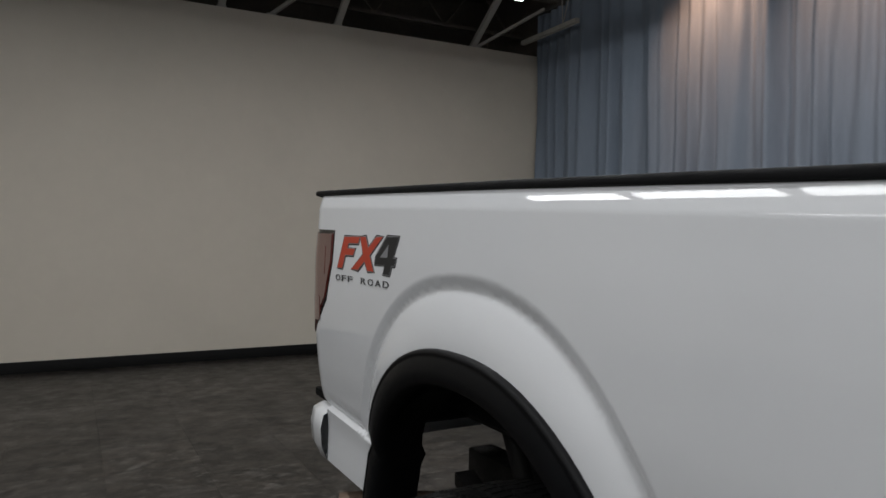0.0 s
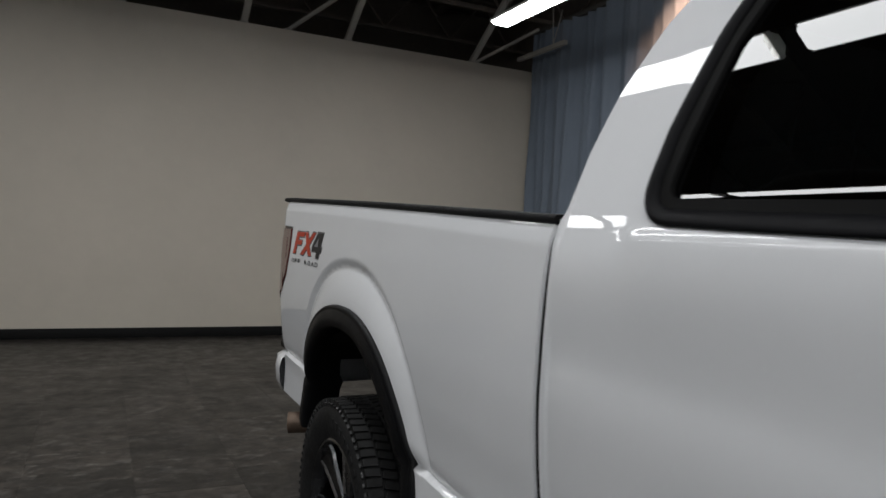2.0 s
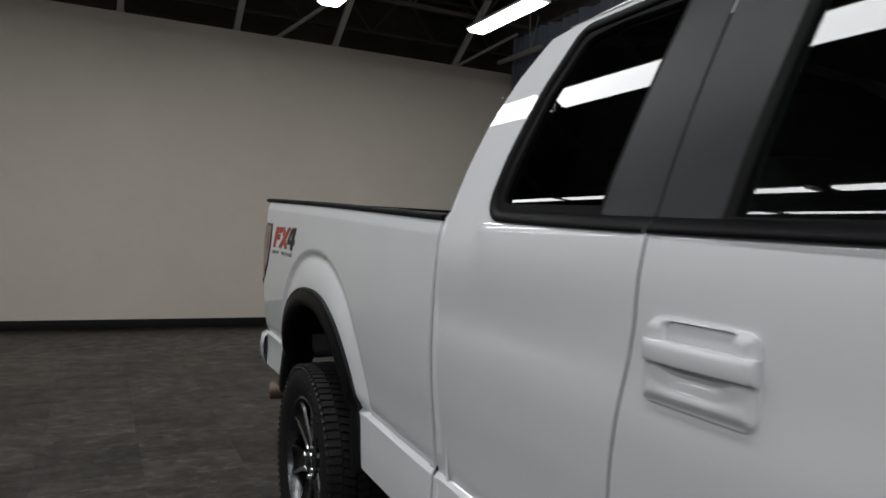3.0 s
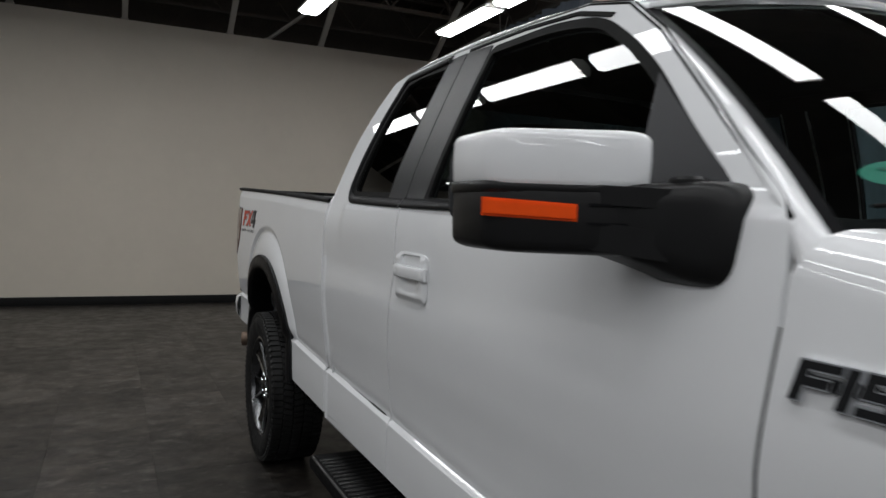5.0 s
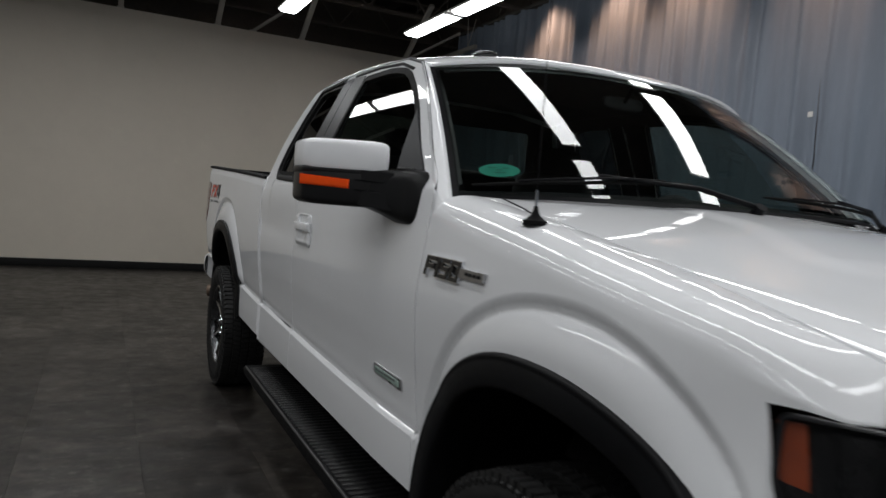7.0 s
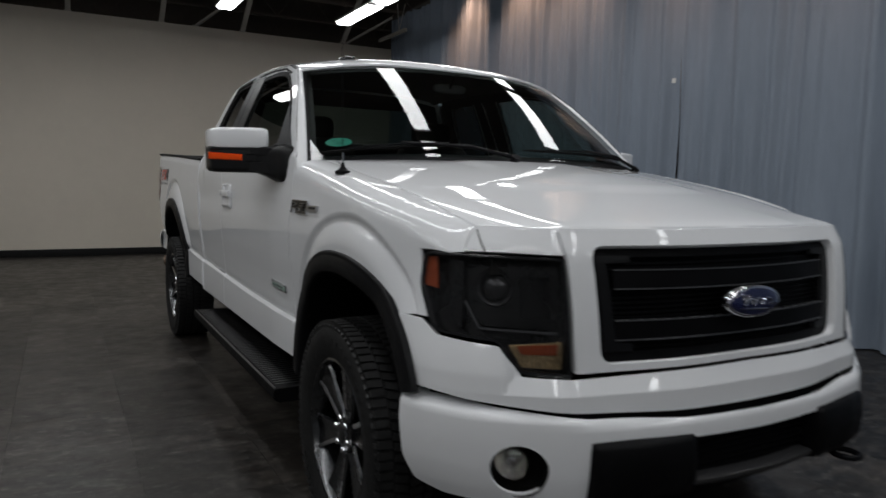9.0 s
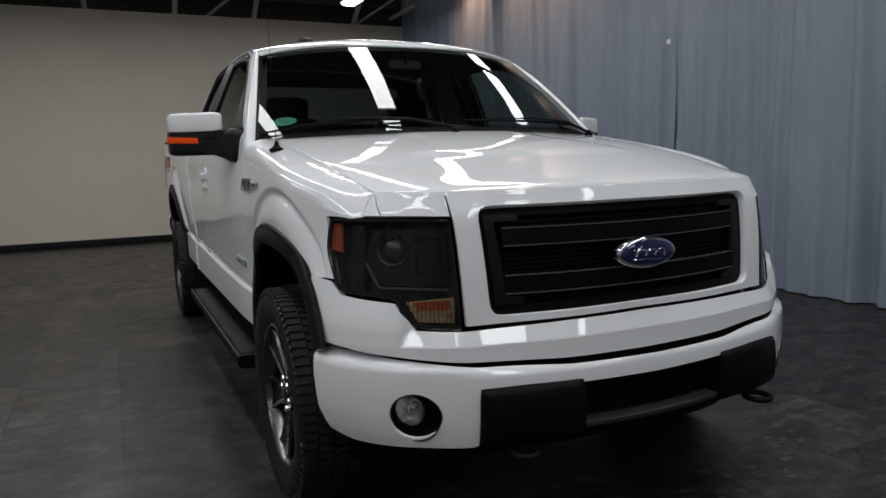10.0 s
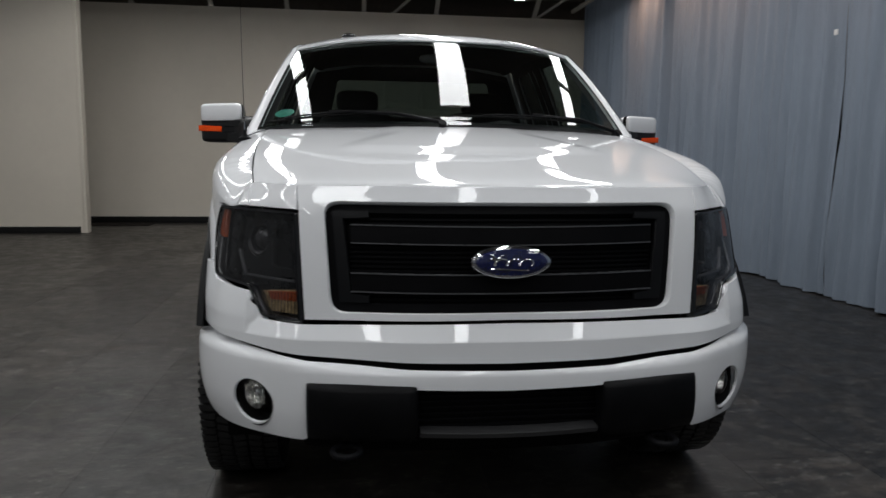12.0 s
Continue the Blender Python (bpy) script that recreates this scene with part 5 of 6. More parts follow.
# door glass, black frames, pillars and belt mouldings
def pane(y, z):
    """Side glass: bent a little more than the doors round it."""
    w = 0.850 - 0.392 * (z - 1.59) - 0.22 * (z - 1.59) ** 2 - 1.5 * max(0.0, 1.42 - z) ** 2
    w -= 0.014 * step((0.9 - y) / 0.5) * step((1.5 - z) / 0.2)
    w += 0.026 * step((y - 0.5) / 1.9) * (1 - 0.45 * (z - 1.37) / 0.43)
    return (-w, y, z)


FLIPPED.add(pane)
for win, mat, par, name in ((WIN_F, DOORGLASS, doors, "door_glass"), (WIN_R, PRIVACY, rear_doors, "quarter_glass")):
    for ob in both(name, sheet(grown(win, 0.006), pane, 0.03, thick=False, off=-0.004), mat, par, "dark tinted side glass"):
        shade(ob)
    both("window_seal", sheet(grown(win, 0.011), side, 0.02, [grown(win, -0.012)], 0.012, 0.002), SEALSHADE, par, "black rubber window surround")
both("pillar_cover", sheet(rounded([(1.752, 1.368), (1.8815, 1.372), (1.8815, 1.832), (1.722, 1.822)], 0.006), side, 0.03, off=0.003), PILLAR, doors, "dark grey pillar cover")
both("pillar_cover", sheet(rounded([(1.8885, 1.374), (2.026, 1.380), (2.000, 1.830), (1.8885, 1.832)], 0.006), side, 0.03, off=0.003), PILLAR, rear_doors, "dark grey pillar cover")


def bead(path, half, height):
    """A half-round rubber bead along a line on the body side."""
    pts = [Vector(p) for p in resample(path, 0.03, closed=False)]
    rows = []
    for i, p in enumerate(pts):
        d = (pts[min(i + 1, len(pts) - 1)] - pts[max(i - 1, 0)]).normalized()
        s = Vector((-d.y, d.x))
        row = []
        for t, o in ((-1.0, -0.006), (-1.0, 0.45), (-0.72, 0.85), (-0.25, 1.0), (0.25, 0.95), (0.7, 0.6), (0.92, 0.3), (1.0, -0.006)):
            q = p + s * half * t
            row.append((-(width(q.x, q.y) + (o if o < 0 else o * height)), q.x, q.y))
        rows.append(row)
    return strip(rows, lambda p: Vector((-1, 0, 0.3)), 60)


both("belt_moulding", bead([(0.74, 1.345), (1.2, 1.350), (1.885, 1.364)], 0.014, 0.012), SATIN, doors, "black belt moulding")
corner = rounded([(1.892, 1.364), (2.20, 1.372), (2.432, 1.380), (2.424, 1.52), (2.396, 1.68), (2.340, 1.820), (2.0, 1.832)], [0, 0, 0.062, 0, 0.03, 0.03, 0], 8)
both("belt_moulding", bead(corner, 0.014, 0.012), SATIN, rear_doors, "black moulding curling round the rear window corner")
both("roof_seal", sheet([(1.16, 1.775), (1.31, 1.816), (1.56, 1.836), (1.88, 1.842), (1.88, 1.834), (1.56, 1.827), (1.315, 1.807), (1.17, 1.767)], side, 0.03, off=0.004), SEALSHADE, doors)

# door handles: dished plate, grip bar, keyhole
HO = rounded([(1.645, 1.220), (1.850, 1.224), (1.872, 1.10), (1.858, 1.084), (1.665, 1.082), (1.650, 1.096)], [0.03, 0.03, 0.03, 0.03, 0.03, 0.03])


def plate_at(y, z):
    w = width(y, z)
    edge = min(y - 1.645, 1.872 - y, z - 1.082, 1.224 - z)
    up = 0.003 + 0.010 * step(edge / 0.022)
    d = step((z - 1.165) / 0.014) * step((1.214 - z) / 0.010) * step((y - 1.684) / 0.016) * step((1.826 - y) / 0.016)
    e = step((z - 1.100) / 0.040) * step((1.160 - z) / 0.014) * step((y - 1.680) / 0.05) * step((1.838 - y) / 0.05)
    return (-(w + up - 0.062 * d - 0.012 * e), y, z)


FLIPPED.add(plate_at)
for k, par in enumerate(doors):
    sh = sheet(HO, plate_at, 0.006, lip=0.02)
    handle = part("door_handle", sh if k == 0 else mirrored(sh), PAINT, truck, "white pull handle in a dished plate")
    sg = -1 if k == 0 else 1
    rows = [[(sg * (width(y, 1.165) + 0.006 + o * q), y, z) for z, o in ((1.149, 0.0), (1.1495, 0.013), (1.152, 0.0165), (1.158, 0.018), (1.174, 0.0185), (1.180, 0.0175), (1.1835, 0.0145), (1.185, 0.0))] for y, q in ((1.648, 0.55), (1.654, 0.9), (1.70, 1.0), (1.80, 1.0), (1.852, 0.9), (1.860, 0.55))]
    part("grip", loft(rows, closed=True, smooth_angle=38), PAINT, handle)


# mirrors
def superbox(cx, cy, cz, hx, hy, hz, p=4.0, nu=28, nv=14, bend=None):
    rows = []
    for j in range(nv + 1):
        t = -math.pi / 2 + math.pi * j / nv
        st, ct = math.sin(t), math.cos(t)
        row = []
        for i in range(nu):
            a = 2 * math.pi * i / nu
            ca, sa = math.cos(a), math.sin(a)
            fx = math.copysign(abs(ca) ** (2 / p), ca) * abs(ct) ** (2 / p)
            fy = math.copysign(abs(sa) ** (2 / p), sa) * abs(ct) ** (2 / p)
            fz = math.copysign(abs(st) ** (2 / p), st)
            q = Vector((cx + hx * fx, cy + hy * fy, cz + hz * fz))
            row.append(bend(q) if bend else q)
        rows.append(row)
    bm = loft(rows, closed=False, smooth_angle=60)
    bmesh.ops.remove_doubles(bm, verts=bm.verts, dist=1e-5)
    bmesh.ops.recalc_face_normals(bm, faces=bm.faces)
    return bm


for k, par in enumerate(doors):
    sg = -1 if k == 0 else 1

    def swing(q, sg=sg):
        out = (q.x + 1.11)
        return Vector((-sg * q.x, q.y - out * 0.58, q.z + 0.0))

    base = part("mirror", superbox(-1.082, 0.900, 1.333, 0.140, 0.075, 0.058, 7, bend=swing), MIRRORBLACK, truck, "black mirror arm and housing with a white cap")
    part("mirror_cap", superbox(-1.110, 0.900, 1.422, 0.113, 0.077, 0.049, 6.5, bend=swing), PAINT, base, "white upper mirror cap")
    part("mirror_rim", superbox(-1.098, 0.903, 1.378, 0.125, 0.0775, 0.013, 7, bend=swing), MIRRORBLACK, base)
    rows = []
    for x, y, z, hy, hz in ((-1.10, 0.890, 1.337, 0.058, 0.051), (-1.04, 0.842, 1.333, 0.060, 0.056), (-1.000, 0.800, 1.325, 0.068, 0.065), (-0.982, 0.758, 1.319, 0.074, 0.072),
                            (-0.968, 0.737, 1.316, 0.082, 0.078), (-0.945, 0.728, 1.315, 0.084, 0.080), (-0.885, 0.722, 1.315, 0.082, 0.078)):
        rows.append([(-sg * x, y + hy * math.copysign(abs(math.cos(a)) ** 0.5, math.cos(a)), z + hz * math.copysign(abs(math.sin(a)) ** 0.45, math.sin(a))) for a in [2 * math.pi * i / 28 for i in range(28)]])
    part("mirror_arm", loft(rows, closed=True), MIRRORBLACK, base)
    for za, zb, hh in ((1.371, 1.364, 0.030), (1.309, 1.290, 0.044)):
        part("arm_bar", beam((-sg * -1.095, 0.832, za), (-sg * -0.968, 0.716, zb), 0.012, hh), MIRRORBLACK, base)
    part("mirror_joint", lathe([(0.0, 0.402), (0.024, 0.401), (0.029, 0.396), (0.030, 0.330), (0.0, 0.330)], 24), MIRRORBLACK, base).matrix_world = pose(-sg * -0.958, 0.742, 1.0, 0, -90, 0)
    sail = sheet([(0.650, 1.330), (0.672, 1.372), (0.714, 1.414), (0.928, 1.598), (0.900, 1.46), (0.870, 1.340)], side, 0.03, off=0.008)
    part("mirror_sail", sail if k == 0 else mirrored(sail), SAIL, par, "dark grey sail panel by the mirror")
    amb = [swing(Vector((x, 0.900 - 0.076, z))) for x, z in ((-1.231, 1.361), (-1.104, 1.354), (-1.104, 1.327), (-1.231, 1.332))]
    n = (amb[1] - amb[0]).cross(amb[2] - amb[0]).normalized()
    n = n if n.y < 0 else -n
    bm = bmesh.new()
    fr, bk = [bm.verts.new(p + n * 0.004) for p in amb], [bm.verts.new(p - n * 0.02) for p in amb]
    bm.faces.new(fr)
    for i in range(4):
        bm.faces.new((fr[i], fr[(i + 1) % 4], bk[(i + 1) % 4], bk[i]))
    bmesh.ops.recalc_face_normals(bm, faces=bm.faces)
    bmesh.ops.bevel(bm, geom=[e for e in bm.edges if all(v in fr for v in e.verts)], offset=0.004, segments=2, affect="EDGES")
    part("side_repeater", smooth(bm, 40), AMBER, base, "amber turn lamp on the mirror")
    part("mirror_groove", join(*[beam(swing(Vector((-1.09, 0.824, z))), swing(Vector((-0.99, 0.824, z))), 0.004, 0.004) for z in (1.354, 1.325)]), SATIN, base)
    part("mirror_glass", superbox(-1.108, 0.976, 1.385, 0.11, 0.004, 0.07, 6, bend=swing), MIRROR, base)
    if sg > 0:
        base.location.z -= 0.025

# badges and decals on the sides
for sg in (-1, 1):
    def face(y, z, off, sg=sg):
        return Vector((sg * (width(y, z) + off), y, z))

    def slab_on(name, corners, mat, parent, thick=0.006, label="", off=0.0):
        bm = bmesh.new()
        fr = [bm.verts.new(face(y, z, off + thick)) for y, z in corners]
        bk = [bm.verts.new(face(y, z, off - 0.004)) for y, z in corners]
        bm.faces.new(fr)
        for i in range(len(fr)):
            bm.faces.new((fr[i], fr[(i + 1) % len(fr)], bk[(i + 1) % len(fr)], bk[i]))
        bmesh.ops.recalc_face_normals(bm, faces=bm.faces)
        return part(name, bm, mat, parent, label)

    def lean(pts, sg=sg):
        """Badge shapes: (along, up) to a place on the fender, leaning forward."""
        return [(0.540 - u - 0.28 * v if sg < 0 else 0.352 + u + 0.28 * v, 1.116 + v) for u, v in pts]

    H = 0.052
    fb = slab_on("fender_badge", lean([(0.0, 0.018), (0.185, 0.018), (0.185, 0.034), (0.0, 0.034)]), GLOSSY, truck, 0.004, "chrome and black model badge")
    for pts in ([(0.0, 0.0), (0.0, H), (0.056, H), (0.056, 0.041), (0.014, 0.041), (0.014, 0.032), (0.046, 0.032), (0.046, 0.020), (0.014, 0.020), (0.014, 0.0)],
                [(0.062, 0.0), (0.062, H), (0.077, H), (0.077, 0.0)],
                [(0.085, 0.0), (0.132, 0.0), (0.132, 0.032), (0.099, 0.032), (0.099, 0.041), (0.132, 0.041), (0.132, H), (0.085, H), (0.085, 0.021), (0.118, 0.021), (0.118, 0.011), (0.085, 0.011)],
                [(0.140, 0.0), (0.165, 0.0), (0.165, 0.011), (0.154, 0.011), (0.154, 0.041), (0.165, 0.041), (0.165, H), (0.140, H)],
                [(0.165, 0.0), (0.190, 0.0), (0.190, H), (0.165, H), (0.165, 0.041), (0.176, 0.041), (0.176, 0.011), (0.165, 0.011)]):
        slab_on("badge_edge", grown(lean(pts), 0.0022), CHROME, fb, 0.0085)
        slab_on("badge_block", grown(lean(pts), -0.0008), GLOSSY, fb, 0.0098)
    slab_on("badge_bar", [(0.342, 1.153), (0.222, 1.153), (0.226, 1.131), (0.346, 1.131)], ALLOY, fb, 0.009)
    for k in range(4):
        slab_on("badge_mark", [(0.310 - 0.020 * k, 1.147), (0.297 - 0.020 * k, 1.147), (0.297 - 0.020 * k, 1.139), (0.310 - 0.020 * k, 1.139)], PILLAR, fb, 0.0105)
    eb = slab_on("door_badge", rounded([(0.885, 0.795), (0.680, 0.790), (0.680, 0.758), (0.885, 0.763)], 0.004, 2), ALLOY, truck, 0.006, "silver and green engine badge")
    slab_on("badge_inlay", [(0.872, 0.787), (0.694, 0.783), (0.694, 0.765), (0.872, 0.770)], BADGEGREEN, eb, 0.008)
    for k in range(7):
        slab_on("badge_mark", [(0.862 - 0.022 * k, 0.782), (0.850 - 0.022 * k, 0.782), (0.850 - 0.022 * k, 0.775), (0.862 - 0.022 * k, 0.775)], LAMPGREY, eb, 0.0088)
    # bed decal: three slanted shapes, two red and one black, each edged in grey
    shapes = (([(4.520, 1.318), (4.395, 1.318), (4.402, 1.300), (4.478, 1.300), (4.484, 1.284), (4.420, 1.284), (4.428, 1.266), (4.492, 1.266), (4.505, 1.226), (4.548, 1.226)], DECALRED),
              ([(4.392, 1.318), (4.352, 1.318), (4.322, 1.288), (4.275, 1.318), (4.232, 1.318), (4.305, 1.268), (4.262, 1.226), (4.305, 1.226), (4.335, 1.252), (4.378, 1.226), (4.430, 1.226), (4.352, 1.270)], DECALRED),
              ([(4.205, 1.318), (4.132, 1.318), (4.148, 1.264), (4.130, 1.264), (4.134, 1.246), (4.152, 1.246), (4.158, 1.222), (4.198, 1.222), (4.193, 1.246), (4.262, 1.246), (4.260, 1.264)], DECALBLACK))
    for pts, mat in shapes:
        pts = [(y - 0.22 * (z - 1.272), z) for y, z in pts]
        d = slab_on("decal_shape", grown(pts, 0.0065), DECALBLACK, truck, 0.0010, "red and black slanted bed decal")
        slab_on("decal_rim", grown(pts, 0.0028), DECALGREY, d, 0.0015)
        slab_on("decal_fill", pts, mat, d, 0.0020)
    slab_on("decal_gap", [(4.180, 1.298), (4.184, 1.265), (4.230, 1.265)], DECALGREY, d, 0.0027)
    for k, ch in enumerate("OFF ROAD"):
        if ch == " ":
            continue
        cu = bpy.data.curves.new("decal_letter", "FONT")
        cu.body, cu.size, cu.extrude = ch, 0.036, 0.0005
        tmp = bpy.data.objects.new("scratch", cu)
        me = bpy.data.meshes.new_from_object(tmp)
        bpy.data.objects.remove(tmp)
        x0, x1 = min(v.co.x for v in me.vertices), max(v.co.x for v in me.vertices)
        for v in me.vertices:
            u = (k + 0.04 + 0.72 * (v.co.x - x0) / (x1 - x0)) / 7.76
            y = 4.570 - 0.400 * u if sg < 0 else 4.170 + 0.400 * u
            v.co = face(y, 1.188 + v.co.y * 0.70, 0.0015 + v.co.z)
        me.materials.append(DECALTEXT)
        ob = new("decal_letter", me)
        ob.parent = bed_side[0 if sg < 0 else 1]

# running boards
for sg in (-1, 1):
    rows = [[(sg * x, y, z) for x, z in ((0.78, 0.335), (0.78, 0.366), (1.014, 0.366), (1.024, 0.361), (1.029, 0.346), (1.024, 0.318), (1.004, 0.305), (0.82, 0.305))] for y in (0.595, 0.61, 1.0, 1.6, 2.2, 2.60, 2.615)]
    rb = part("running_board", loft(rows, closed=True, smooth_angle=40), PLASTIC, truck, "black running board with a ribbed tread")
    me = None
    for k in range(54):
        y = 0.65 + k * 0.0356
        if me is None:
            o = part("tread_rib", box((0.212, 0.017, 0.007), (0, 0, 0), 0.002, segments=1), TREAD, rb)
            me = o.data
        else:
            o = new("tread_rib", me)
            o.parent = rb
        o.location = (sg * 0.900, y, 0.3685)
    part("edge_strip", tube([(sg * 1.018, 0.61, 0.3630), (sg * 1.018, 2.60, 0.3630)], 0.005, 8), EDGE, rb)
    for y in (0.75, 1.6, 2.45):
        part("bracket", beam((sg * 0.82, y, 0.325), (sg * 0.60, y, 0.46), 0.06, 0.02), STEEL, rb)


# wheels
def wheel(x, y, sg):
    w = empty("wheel", (x, y, WHEEL_Z))
    w.parent = truck
    tagged(w, "alloy wheel with an all-terrain tyre")
    T = Matrix.Diagonal((sg, 1, 1, 1))

    def put(name, bm, mat, label=""):
        bm.transform(T)
        if sg < 0:
            bmesh.ops.reverse_faces(bm, faces=bm.faces)
        return part(name, bm, mat, w, label)

    put("tyre", lathe([(0.262, 0.105), (0.268, 0.122), (0.285, 0.130), (0.33, 0.139), (0.365, 0.136), (0.386, 0.124), (0.394, 0.108), (0.396, 0.05), (0.396, -0.05), (0.394, -0.108), (0.386, -0.124),
                              (0.33, -0.139), (0.285, -0.130), (0.262, -0.105)], 72), RUBBER, "black all-terrain tyre")
    blocks = []
    for k in range(80):
        a = 2 * math.pi * k / 80
        for h, ww, ln, tw in ((0.105, 0.047, 0.0225, 3), (0.053, 0.044, 0.0225, 14), (0.0, 0.043, 0.0225, -12), (-0.053, 0.044, 0.0225, 14), (-0.105, 0.047, 0.0225, -3)):
            aa = a + (0.038 if h in (0.053, -0.105) else 0.0)
            b = bmesh.new()
            bmesh.ops.create_cube(b, size=1)
            bmesh.ops.scale(b, vec=(ww, ln, 0.014), verts=b.verts)
            b.transform(Matrix.Rotation(aa, 4, "X") @ Matrix.Translation((h, 0, 0.3985 - (0.004 if abs(h) > 0.1 else 0))) @ Matrix.Rotation(radians(tw), 4, "Z"))
            blocks.append(b)
        b = bmesh.new()
        bmesh.ops.create_cube(b, size=1)
        bmesh.ops.scale(b, vec=(0.007, 0.016 if k % 2 else 0.012, 0.020), verts=b.verts)
        b.transform(Matrix.Rotation(a, 4, "X") @ Matrix.Translation((0.129, 0, 0.378)) @ Matrix.Rotation(radians(28), 4, "Y"))
        blocks.append(b)
    tagged(put("tread", join(*blocks), TYRETREAD), "chunky tread blocks", kind="stuff")
    letters = []
    for k in list(range(0, 9)) + list(range(24, 33)):
        a = 2 * math.pi * k / 48
        b = bmesh.new()
        bmesh.ops.create_cube(b, size=1)
        bmesh.ops.scale(b, vec=(0.004, 0.022, 0.022), verts=b.verts)
        b.transform(Matrix.Rotation(a, 4, "X") @ Matrix.Translation((0.1385, 0, 0.333)))
        letters.append(b)
    tagged(put("sidewall_marks", join(*letters), RUBBER), "raised sidewall marks", kind="stuff")
    put("rim", lathe([(0.270, 0.112), (0.266, 0.122), (0.258, 0.122), (0.252, 0.108), (0.246, 0.07), (0.236, 0.02), (0.232, -0.09), (0.262, -0.11)], 64), RIM, "dark grey alloy rim")
    put("rim_lip", lathe([(0.268, 0.1215), (0.262, 0.1245), (0.257, 0.1225)], 64), RIM)
    put("brake_drum", lathe([(0.20, -0.02), (0.20, 0.0), (0.06, 0.01), (0.0, 0.01)], 32), STEEL)
    for k in range(6):
        a = 2 * math.pi * k / 6 + 0.26
        rows = []
        for r, wd, h, t in ((0.055, 0.030, 0.082, 0.05), (0.10, 0.036, 0.086, 0.045), (0.16, 0.047, 0.092, 0.04), (0.22, 0.060, 0.098, 0.035), (0.252, 0.068, 0.108, 0.03)):
            rows.append([(h - t, -wd * 0.8, r), (h - 0.010, -wd, r), (h, -wd + 0.006, r), (h - 0.006, -wd * 0.45, r), (h - 0.010, 0, r), (h - 0.006, wd * 0.45, r), (h, wd - 0.006, r), (h - 0.010, wd, r), (h - t, wd * 0.8, r)])
        b = loft(rows, closed=True, smooth_angle=30)
        b.transform(Matrix.Rotation(a, 4, "X"))
        put("spoke", b, RIM)
        b = loft([[(h + 0.0012, wd - 0.002, r), (h + 0.0018, wd - 0.008, r), (h - 0.003, wd - 0.017, r)]
                  for r, wd, h in ((0.085, 0.034, 0.0845), (0.10, 0.036, 0.086), (0.16, 0.047, 0.092), (0.22, 0.060, 0.098), (0.252, 0.068, 0.108))])
        b.transform(Matrix.Rotation(a, 4, "X"))
        put("spoke_edge", b, ALLOY)
    put("hub_cap", lathe([(0.070, 0.06), (0.068, 0.088), (0.040, 0.094), (0.038, 0.100), (0.030, 0.104), (0.0, 0.106)], 36), RIM, "dark centre cap")
    for k in range(6):
        a = 2 * math.pi * k / 6 + 0.26 + math.pi / 6
        b = lathe([(0.0125, 0.06), (0.0125, 0.098), (0.009, 0.105), (0.0, 0.107)], 6)
        b.transform(Matrix.Rotation(a, 4, "X") @ Matrix.Translation((0, 0, 0.056)))
        put("lug_nut", b, CHROME)
    return w


for x, y, sg in ((-0.855, FRONT_Y, -1), (-0.878, REAR_Y, -1), (0.855, FRONT_Y, 1), (0.878, REAR_Y, 1)):
    wheel(x, y, sg)

# underbody
under = part("chassis", join(box((0.10, 5.2, 0.16), (-0.45, 2.0, 0.53), 0.01), box((0.10, 5.2, 0.16), (0.45, 2.0, 0.53), 0.01), box((1.1, 0.7, 0.06), (0, -0.35, 0.44)),
                             box((1.72, 2.05, 0.05), (0, 1.62, 0.52)), box((1.0, 1.0, 0.2), (0, 0.3, 0.60)), box((1.5, 1.6, 0.05), (0, 3.7, 0.86))), STEEL, truck, "dark steel chassis")
for y in (FRONT_Y, REAR_Y):
    housing = lathe([(0.0, -0.14), (0.10, -0.10), (0.14, 0.0), (0.10, 0.10), (0.0, 0.14)], 20)
    housing.transform(Matrix.Translation((0, y, WHEEL_Z)))
    part("axle", join(rod((-0.76, y, WHEEL_Z), (0.76, y, WHEEL_Z), 0.05, 14), housing), STEEL, truck)
for sg in (-1, 1):
    part("leaf_spring", loft([[(sg * 0.56 + dx, REAR_Y + dy, 0.36 + 0.16 * (dy / 0.72) ** 2 + dz) for dx, dz in ((-0.035, 0), (0.035, 0), (0.035, 0.04), (-0.035, 0.04))] for dy in [-0.72 + 0.144 * k for k in range(11)]], closed=True), STEEL, truck)
    part("shock_absorber", tube([(sg * 0.60, REAR_Y + 0.16, 0.36), (sg * 0.60, REAR_Y + 0.30, 0.62), (sg * 0.60, REAR_Y + 0.42, 0.84)], 0.028, 10), STEEL, truck)
    part("rocker", loft([[(sg * (width(y, 0.52) - i), y, z) for z, i in ((0.525, 0.004), (0.49, 0.01), (0.46, 0.05), (0.45, 0.15))] for y in (0.57, 1.2, 2.0, 2.66)]), PAINT, truck)
part("firewall", box((1.7, 0.05, 0.75), (0, 0.62, 0.90)), STEEL, truck)
part("engine_cover", box((1.5, 1.2, 0.05), (0, -0.05, 1.02)), STEEL, truck)
for sg in (-1, 1):
    part("inner_panel", box((0.05, 2.0, 0.75), (sg * 0.80, 1.62, 0.92)), CABIN, truck)

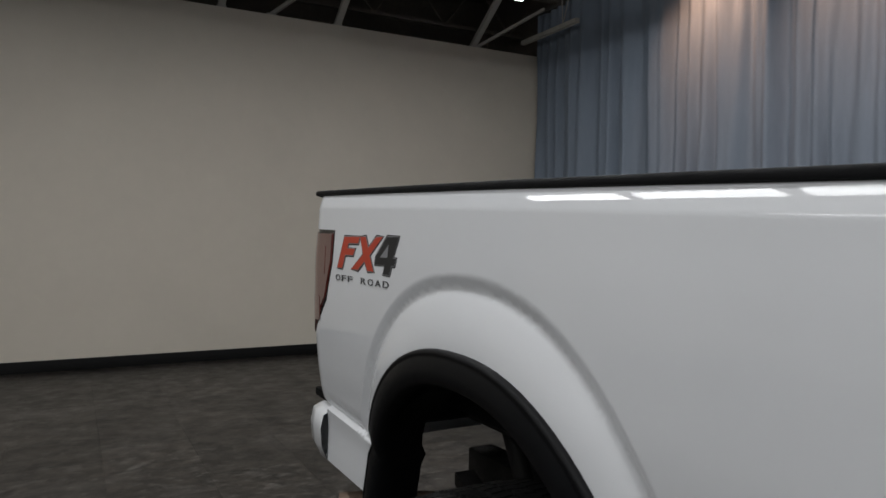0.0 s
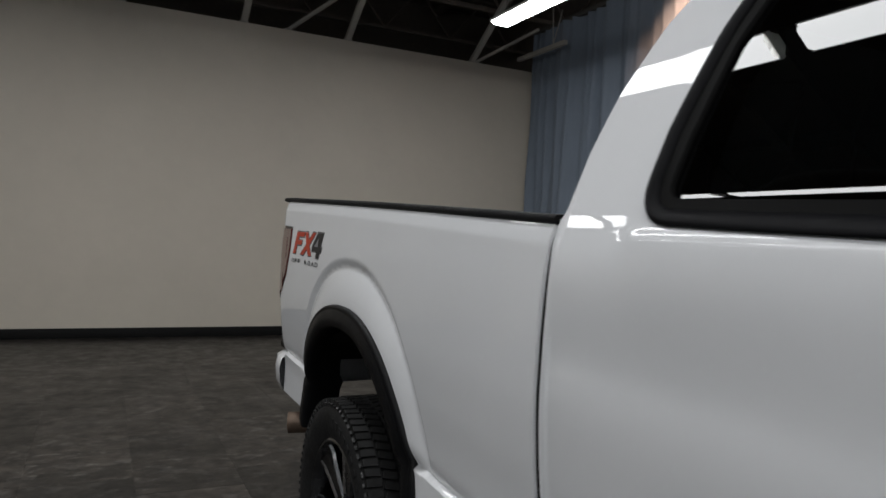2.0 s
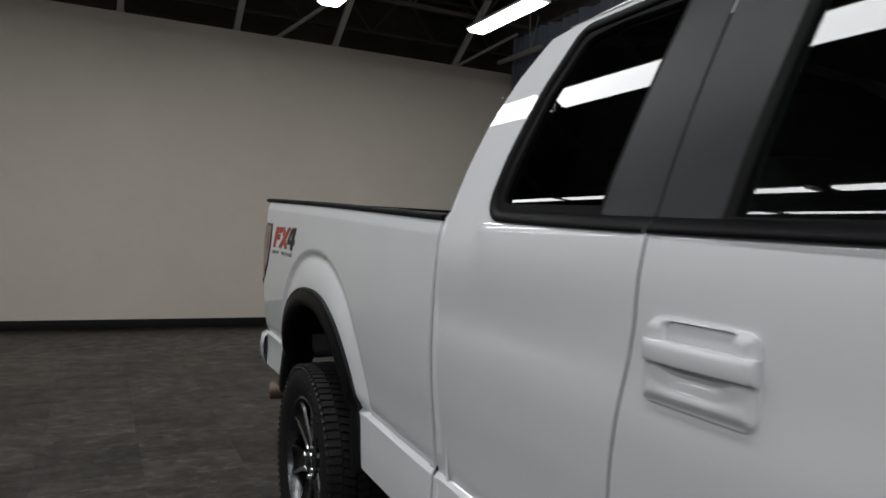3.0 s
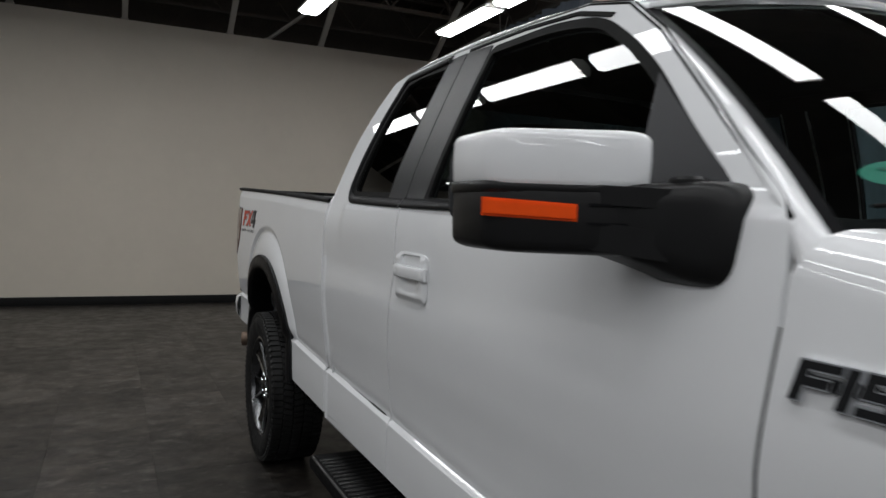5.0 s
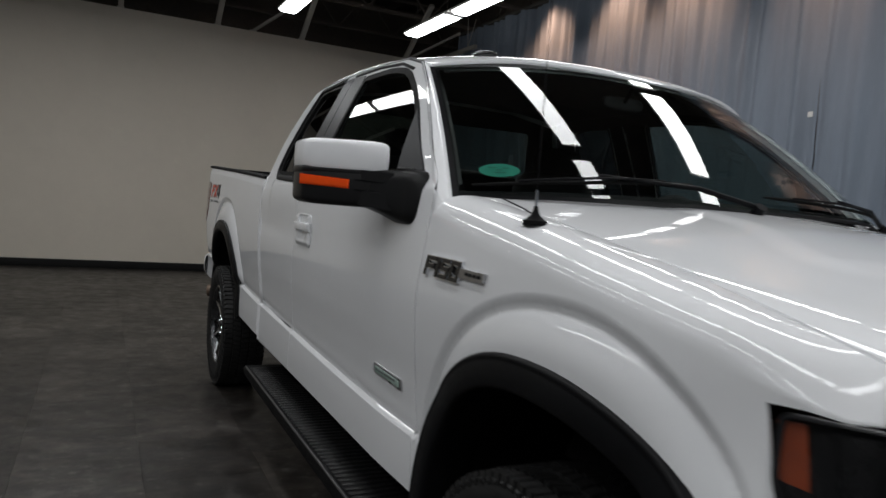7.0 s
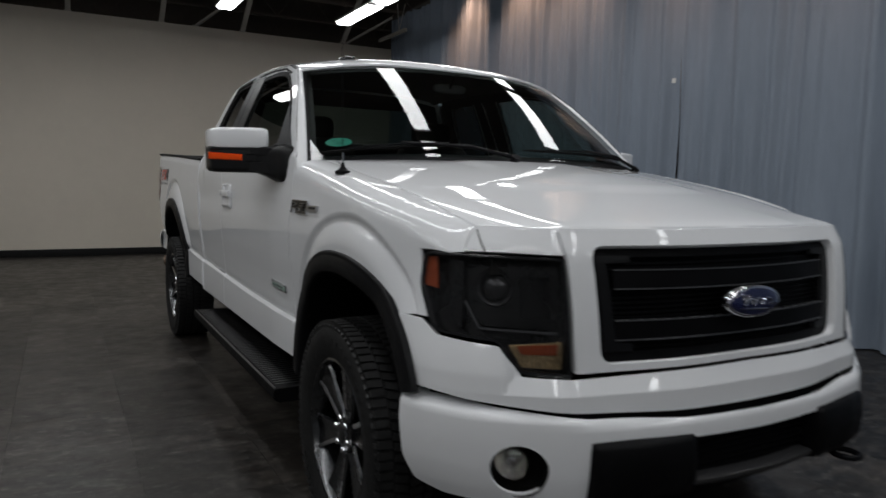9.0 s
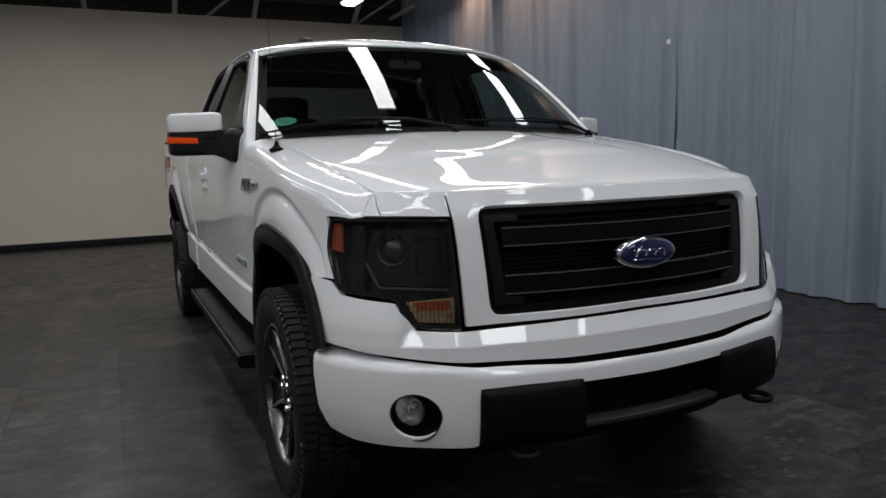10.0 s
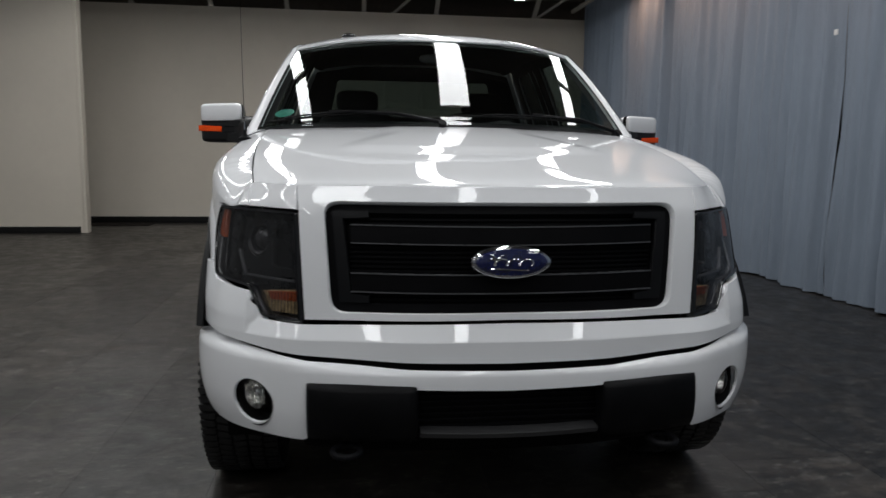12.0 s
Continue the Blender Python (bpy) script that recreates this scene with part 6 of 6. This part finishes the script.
# cabin: dash, wheel, seats, lining
dash = part("dashboard", loft([[(x, y, z) for y, z in ((0.52, 1.30), (0.66, 1.335), (0.86, 1.335), (0.96, 1.30), (0.99, 1.20), (0.95, 0.95))] for x in (-0.80, -0.4, 0.0, 0.4, 0.80)], smooth_angle=60), CABIN, truck, "black dashboard")
part("instrument_hood", superbox(0.38, 0.93, 1.35, 0.20, 0.12, 0.05, 3.0), CABIN, dash)
pts = [(0.38 + 0.185 * math.cos(a), 1.12 - 0.07 * math.sin(a), 1.24 + 0.165 * math.sin(a)) for a in [2 * math.pi * k / 32 for k in range(33)]]
wheel_ring = part("steering_wheel", tube(pts, 0.016, 10), CABIN, truck, "black steering wheel")
part("wheel_hub", superbox(0.38, 1.11, 1.24, 0.07, 0.03, 0.05, 3), CABIN, wheel_ring)
for a in (0.1, 3.04, 4.71):
    part("wheel_spoke", rod((0.38, 1.11, 1.24), (0.38 + 0.18 * math.cos(a), 1.12 - 0.07 * math.sin(a), 1.24 + 0.16 * math.sin(a)), 0.014, 8), CABIN, wheel_ring)
for x in (-0.42, 0.42):
    seat = part("seat", join(superbox(x, 1.55, 0.95, 0.27, 0.28, 0.09, 3.5), superbox(x, 1.86, 1.19, 0.27, 0.09, 0.33, 4.5, bend=lambda q: Vector((q.x, q.y + (q.z - 1.0) * 0.22, q.z)))), SEATS, truck, "black cloth front seat")
    part("head_rest", superbox(x, 1.98, 1.575, 0.14, 0.05, 0.075, 4.0), SEATS, seat)
    for d in (-0.05, 0.05):
        part("head_rest_post", rod((x + d, 1.965, 1.50), (x + d, 1.975, 1.56), 0.007, 8), CHROME, seat)
bench = part("rear_bench", join(superbox(0, 2.32, 0.95, 0.72, 0.2, 0.09, 3.5), superbox(0, 2.50, 1.22, 0.72, 0.06, 0.30, 3.5)), SEATS, truck, "black cloth rear bench")
part("headliner", sheet([(-0.96, 0.10), (0.96, 0.10), (0.98, 0.97), (-0.98, 0.97)], roof_at, 0.1, thick=False, off=-0.03), LINING, truck)
part("rear_mirror", superbox(0.0, 0.98, 1.735, 0.095, 0.013, 0.026, 3.5), CABIN, truck, "black interior mirror")
part("mirror_stalk", rod((0, 0.93, 1.79), (0, 0.97, 1.74), 0.008, 8), SATIN, truck)
part("roof_aerial", superbox(-0.47, 1.24, 1.876, 0.040, 0.07, 0.018, 2.4), GLOSSY, truck, "small black aerial pod on the roof")

# whip aerial on a magnetic foot, standing on the fender with its cable
foot_at = min((Vector(fender(0.150, 1.0 + 0.002 * k)) for k in range(151)), key=lambda p: abs(p.x + 0.893))
aerial = empty("whip_aerial", (-0.893, 0.150, foot_at.z + 0.004))
tagged(aerial, "thin black whip aerial on a magnetic foot on the white fender", "aerial")
part("foot", lathe([(0.0, 0.036), (0.004, 0.035), (0.0065, 0.025), (0.011, 0.015), (0.019, 0.007), (0.027, 0.003), (0.028, 0.0), (0.028, -0.008), (0.0, -0.008)], 28), PLASTIC, aerial).rotation_euler = (0, radians(-90), 0)
part("spring", tube([(0, 0, 0.028), (0, 0, 0.070)], [0.0035, 0.0025], 10), CHROME, aerial)
part("whip", tube([(0, 0, 0.06), (-0.004, 0, 0.32), (-0.006, 0.0, 0.56)], [0.0015, 0.0011, 0.0008], 6), SATIN, aerial)
cab = []
for k in range(9):
    t = k / 8
    y = 0.150 + 0.020 + 0.24 * t
    x = 0.893 - 0.012 - 0.055 * t
    cab.append((-(x) + 0.893, y - 0.150, max(Vector(fender(y, 1.0 + 0.01 * q)).z for q in range(8, 21) if Vector(fender(y, 1.0 + 0.01 * q)).x < -x + 0.02) - foot_at.z + 0.006))
part("cable", tube(cab, 0.0022, 6), SATIN, aerial)


# ---- the floor and its tiles ----
TILE_SIZE, X0, Y0 = 0.53, -1.525, 1.10
slab = setting("floor", box((14.2, 22.2, 0.20), (-2.3, 1.9, FLOOR - 0.106)), GROUT, "dark grey stone-look vinyl tile floor", "floor")


def tile_mesh():
    s, g = TILE_SIZE / 2, 0.0008
    bm = box((2 * s - g, 2 * s - g, 0.012), (0, 0, -0.006))
    top = [e for e in bm.edges if all(v.co.z > -0.001 for v in e.verts)]
    bmesh.ops.bevel(bm, geom=top, offset=0.0004, segments=1, affect="EDGES")
    me = bpy.data.meshes.new("floor_tile")
    bm.to_mesh(me)
    bm.free()
    me.materials.append(TILE)
    return me


tile_data = tile_mesh()
rng = random.Random(4)
rest_v, rest_f = [], []
for i in range(-16, 13):
    for j in range(-21, 20):
        cx, cy = X0 + (i + 0.5) * TILE_SIZE, Y0 + (j + 0.5 + 0.5 * (i % 2)) * TILE_SIZE
        if cx > 4.4 or cx < -9.1 or cy < -9.1 or cy > 10.9:
            continue
        if -4.2 < cx < 1.7 and -2.9 < cy < 9.6 and len(slab.children) < 290:
            ob = new("floor_tile", tile_data)
            ob.parent = slab
            ob.location = (cx, cy, FLOOR + rng.uniform(-0.0004, 0.0))
        else:
            s = TILE_SIZE / 2 - 0.0005
            k = len(rest_v)
            rest_v += [(cx + a * s, cy + b * s, FLOOR + z) for z in (-0.0003, -0.012) for a, b in ((-1, -1), (1, -1), (1, 1), (-1, 1))]
            rest_f += [(k, k + 1, k + 2, k + 3)] + [(k + q, k + 4 + q, k + 4 + (q + 1) % 4, k + (q + 1) % 4) for q in range(4)]
far = part("far_floor_tiles", (rest_v, rest_f), TILE, slab)
tagged(far, kind="stuff")
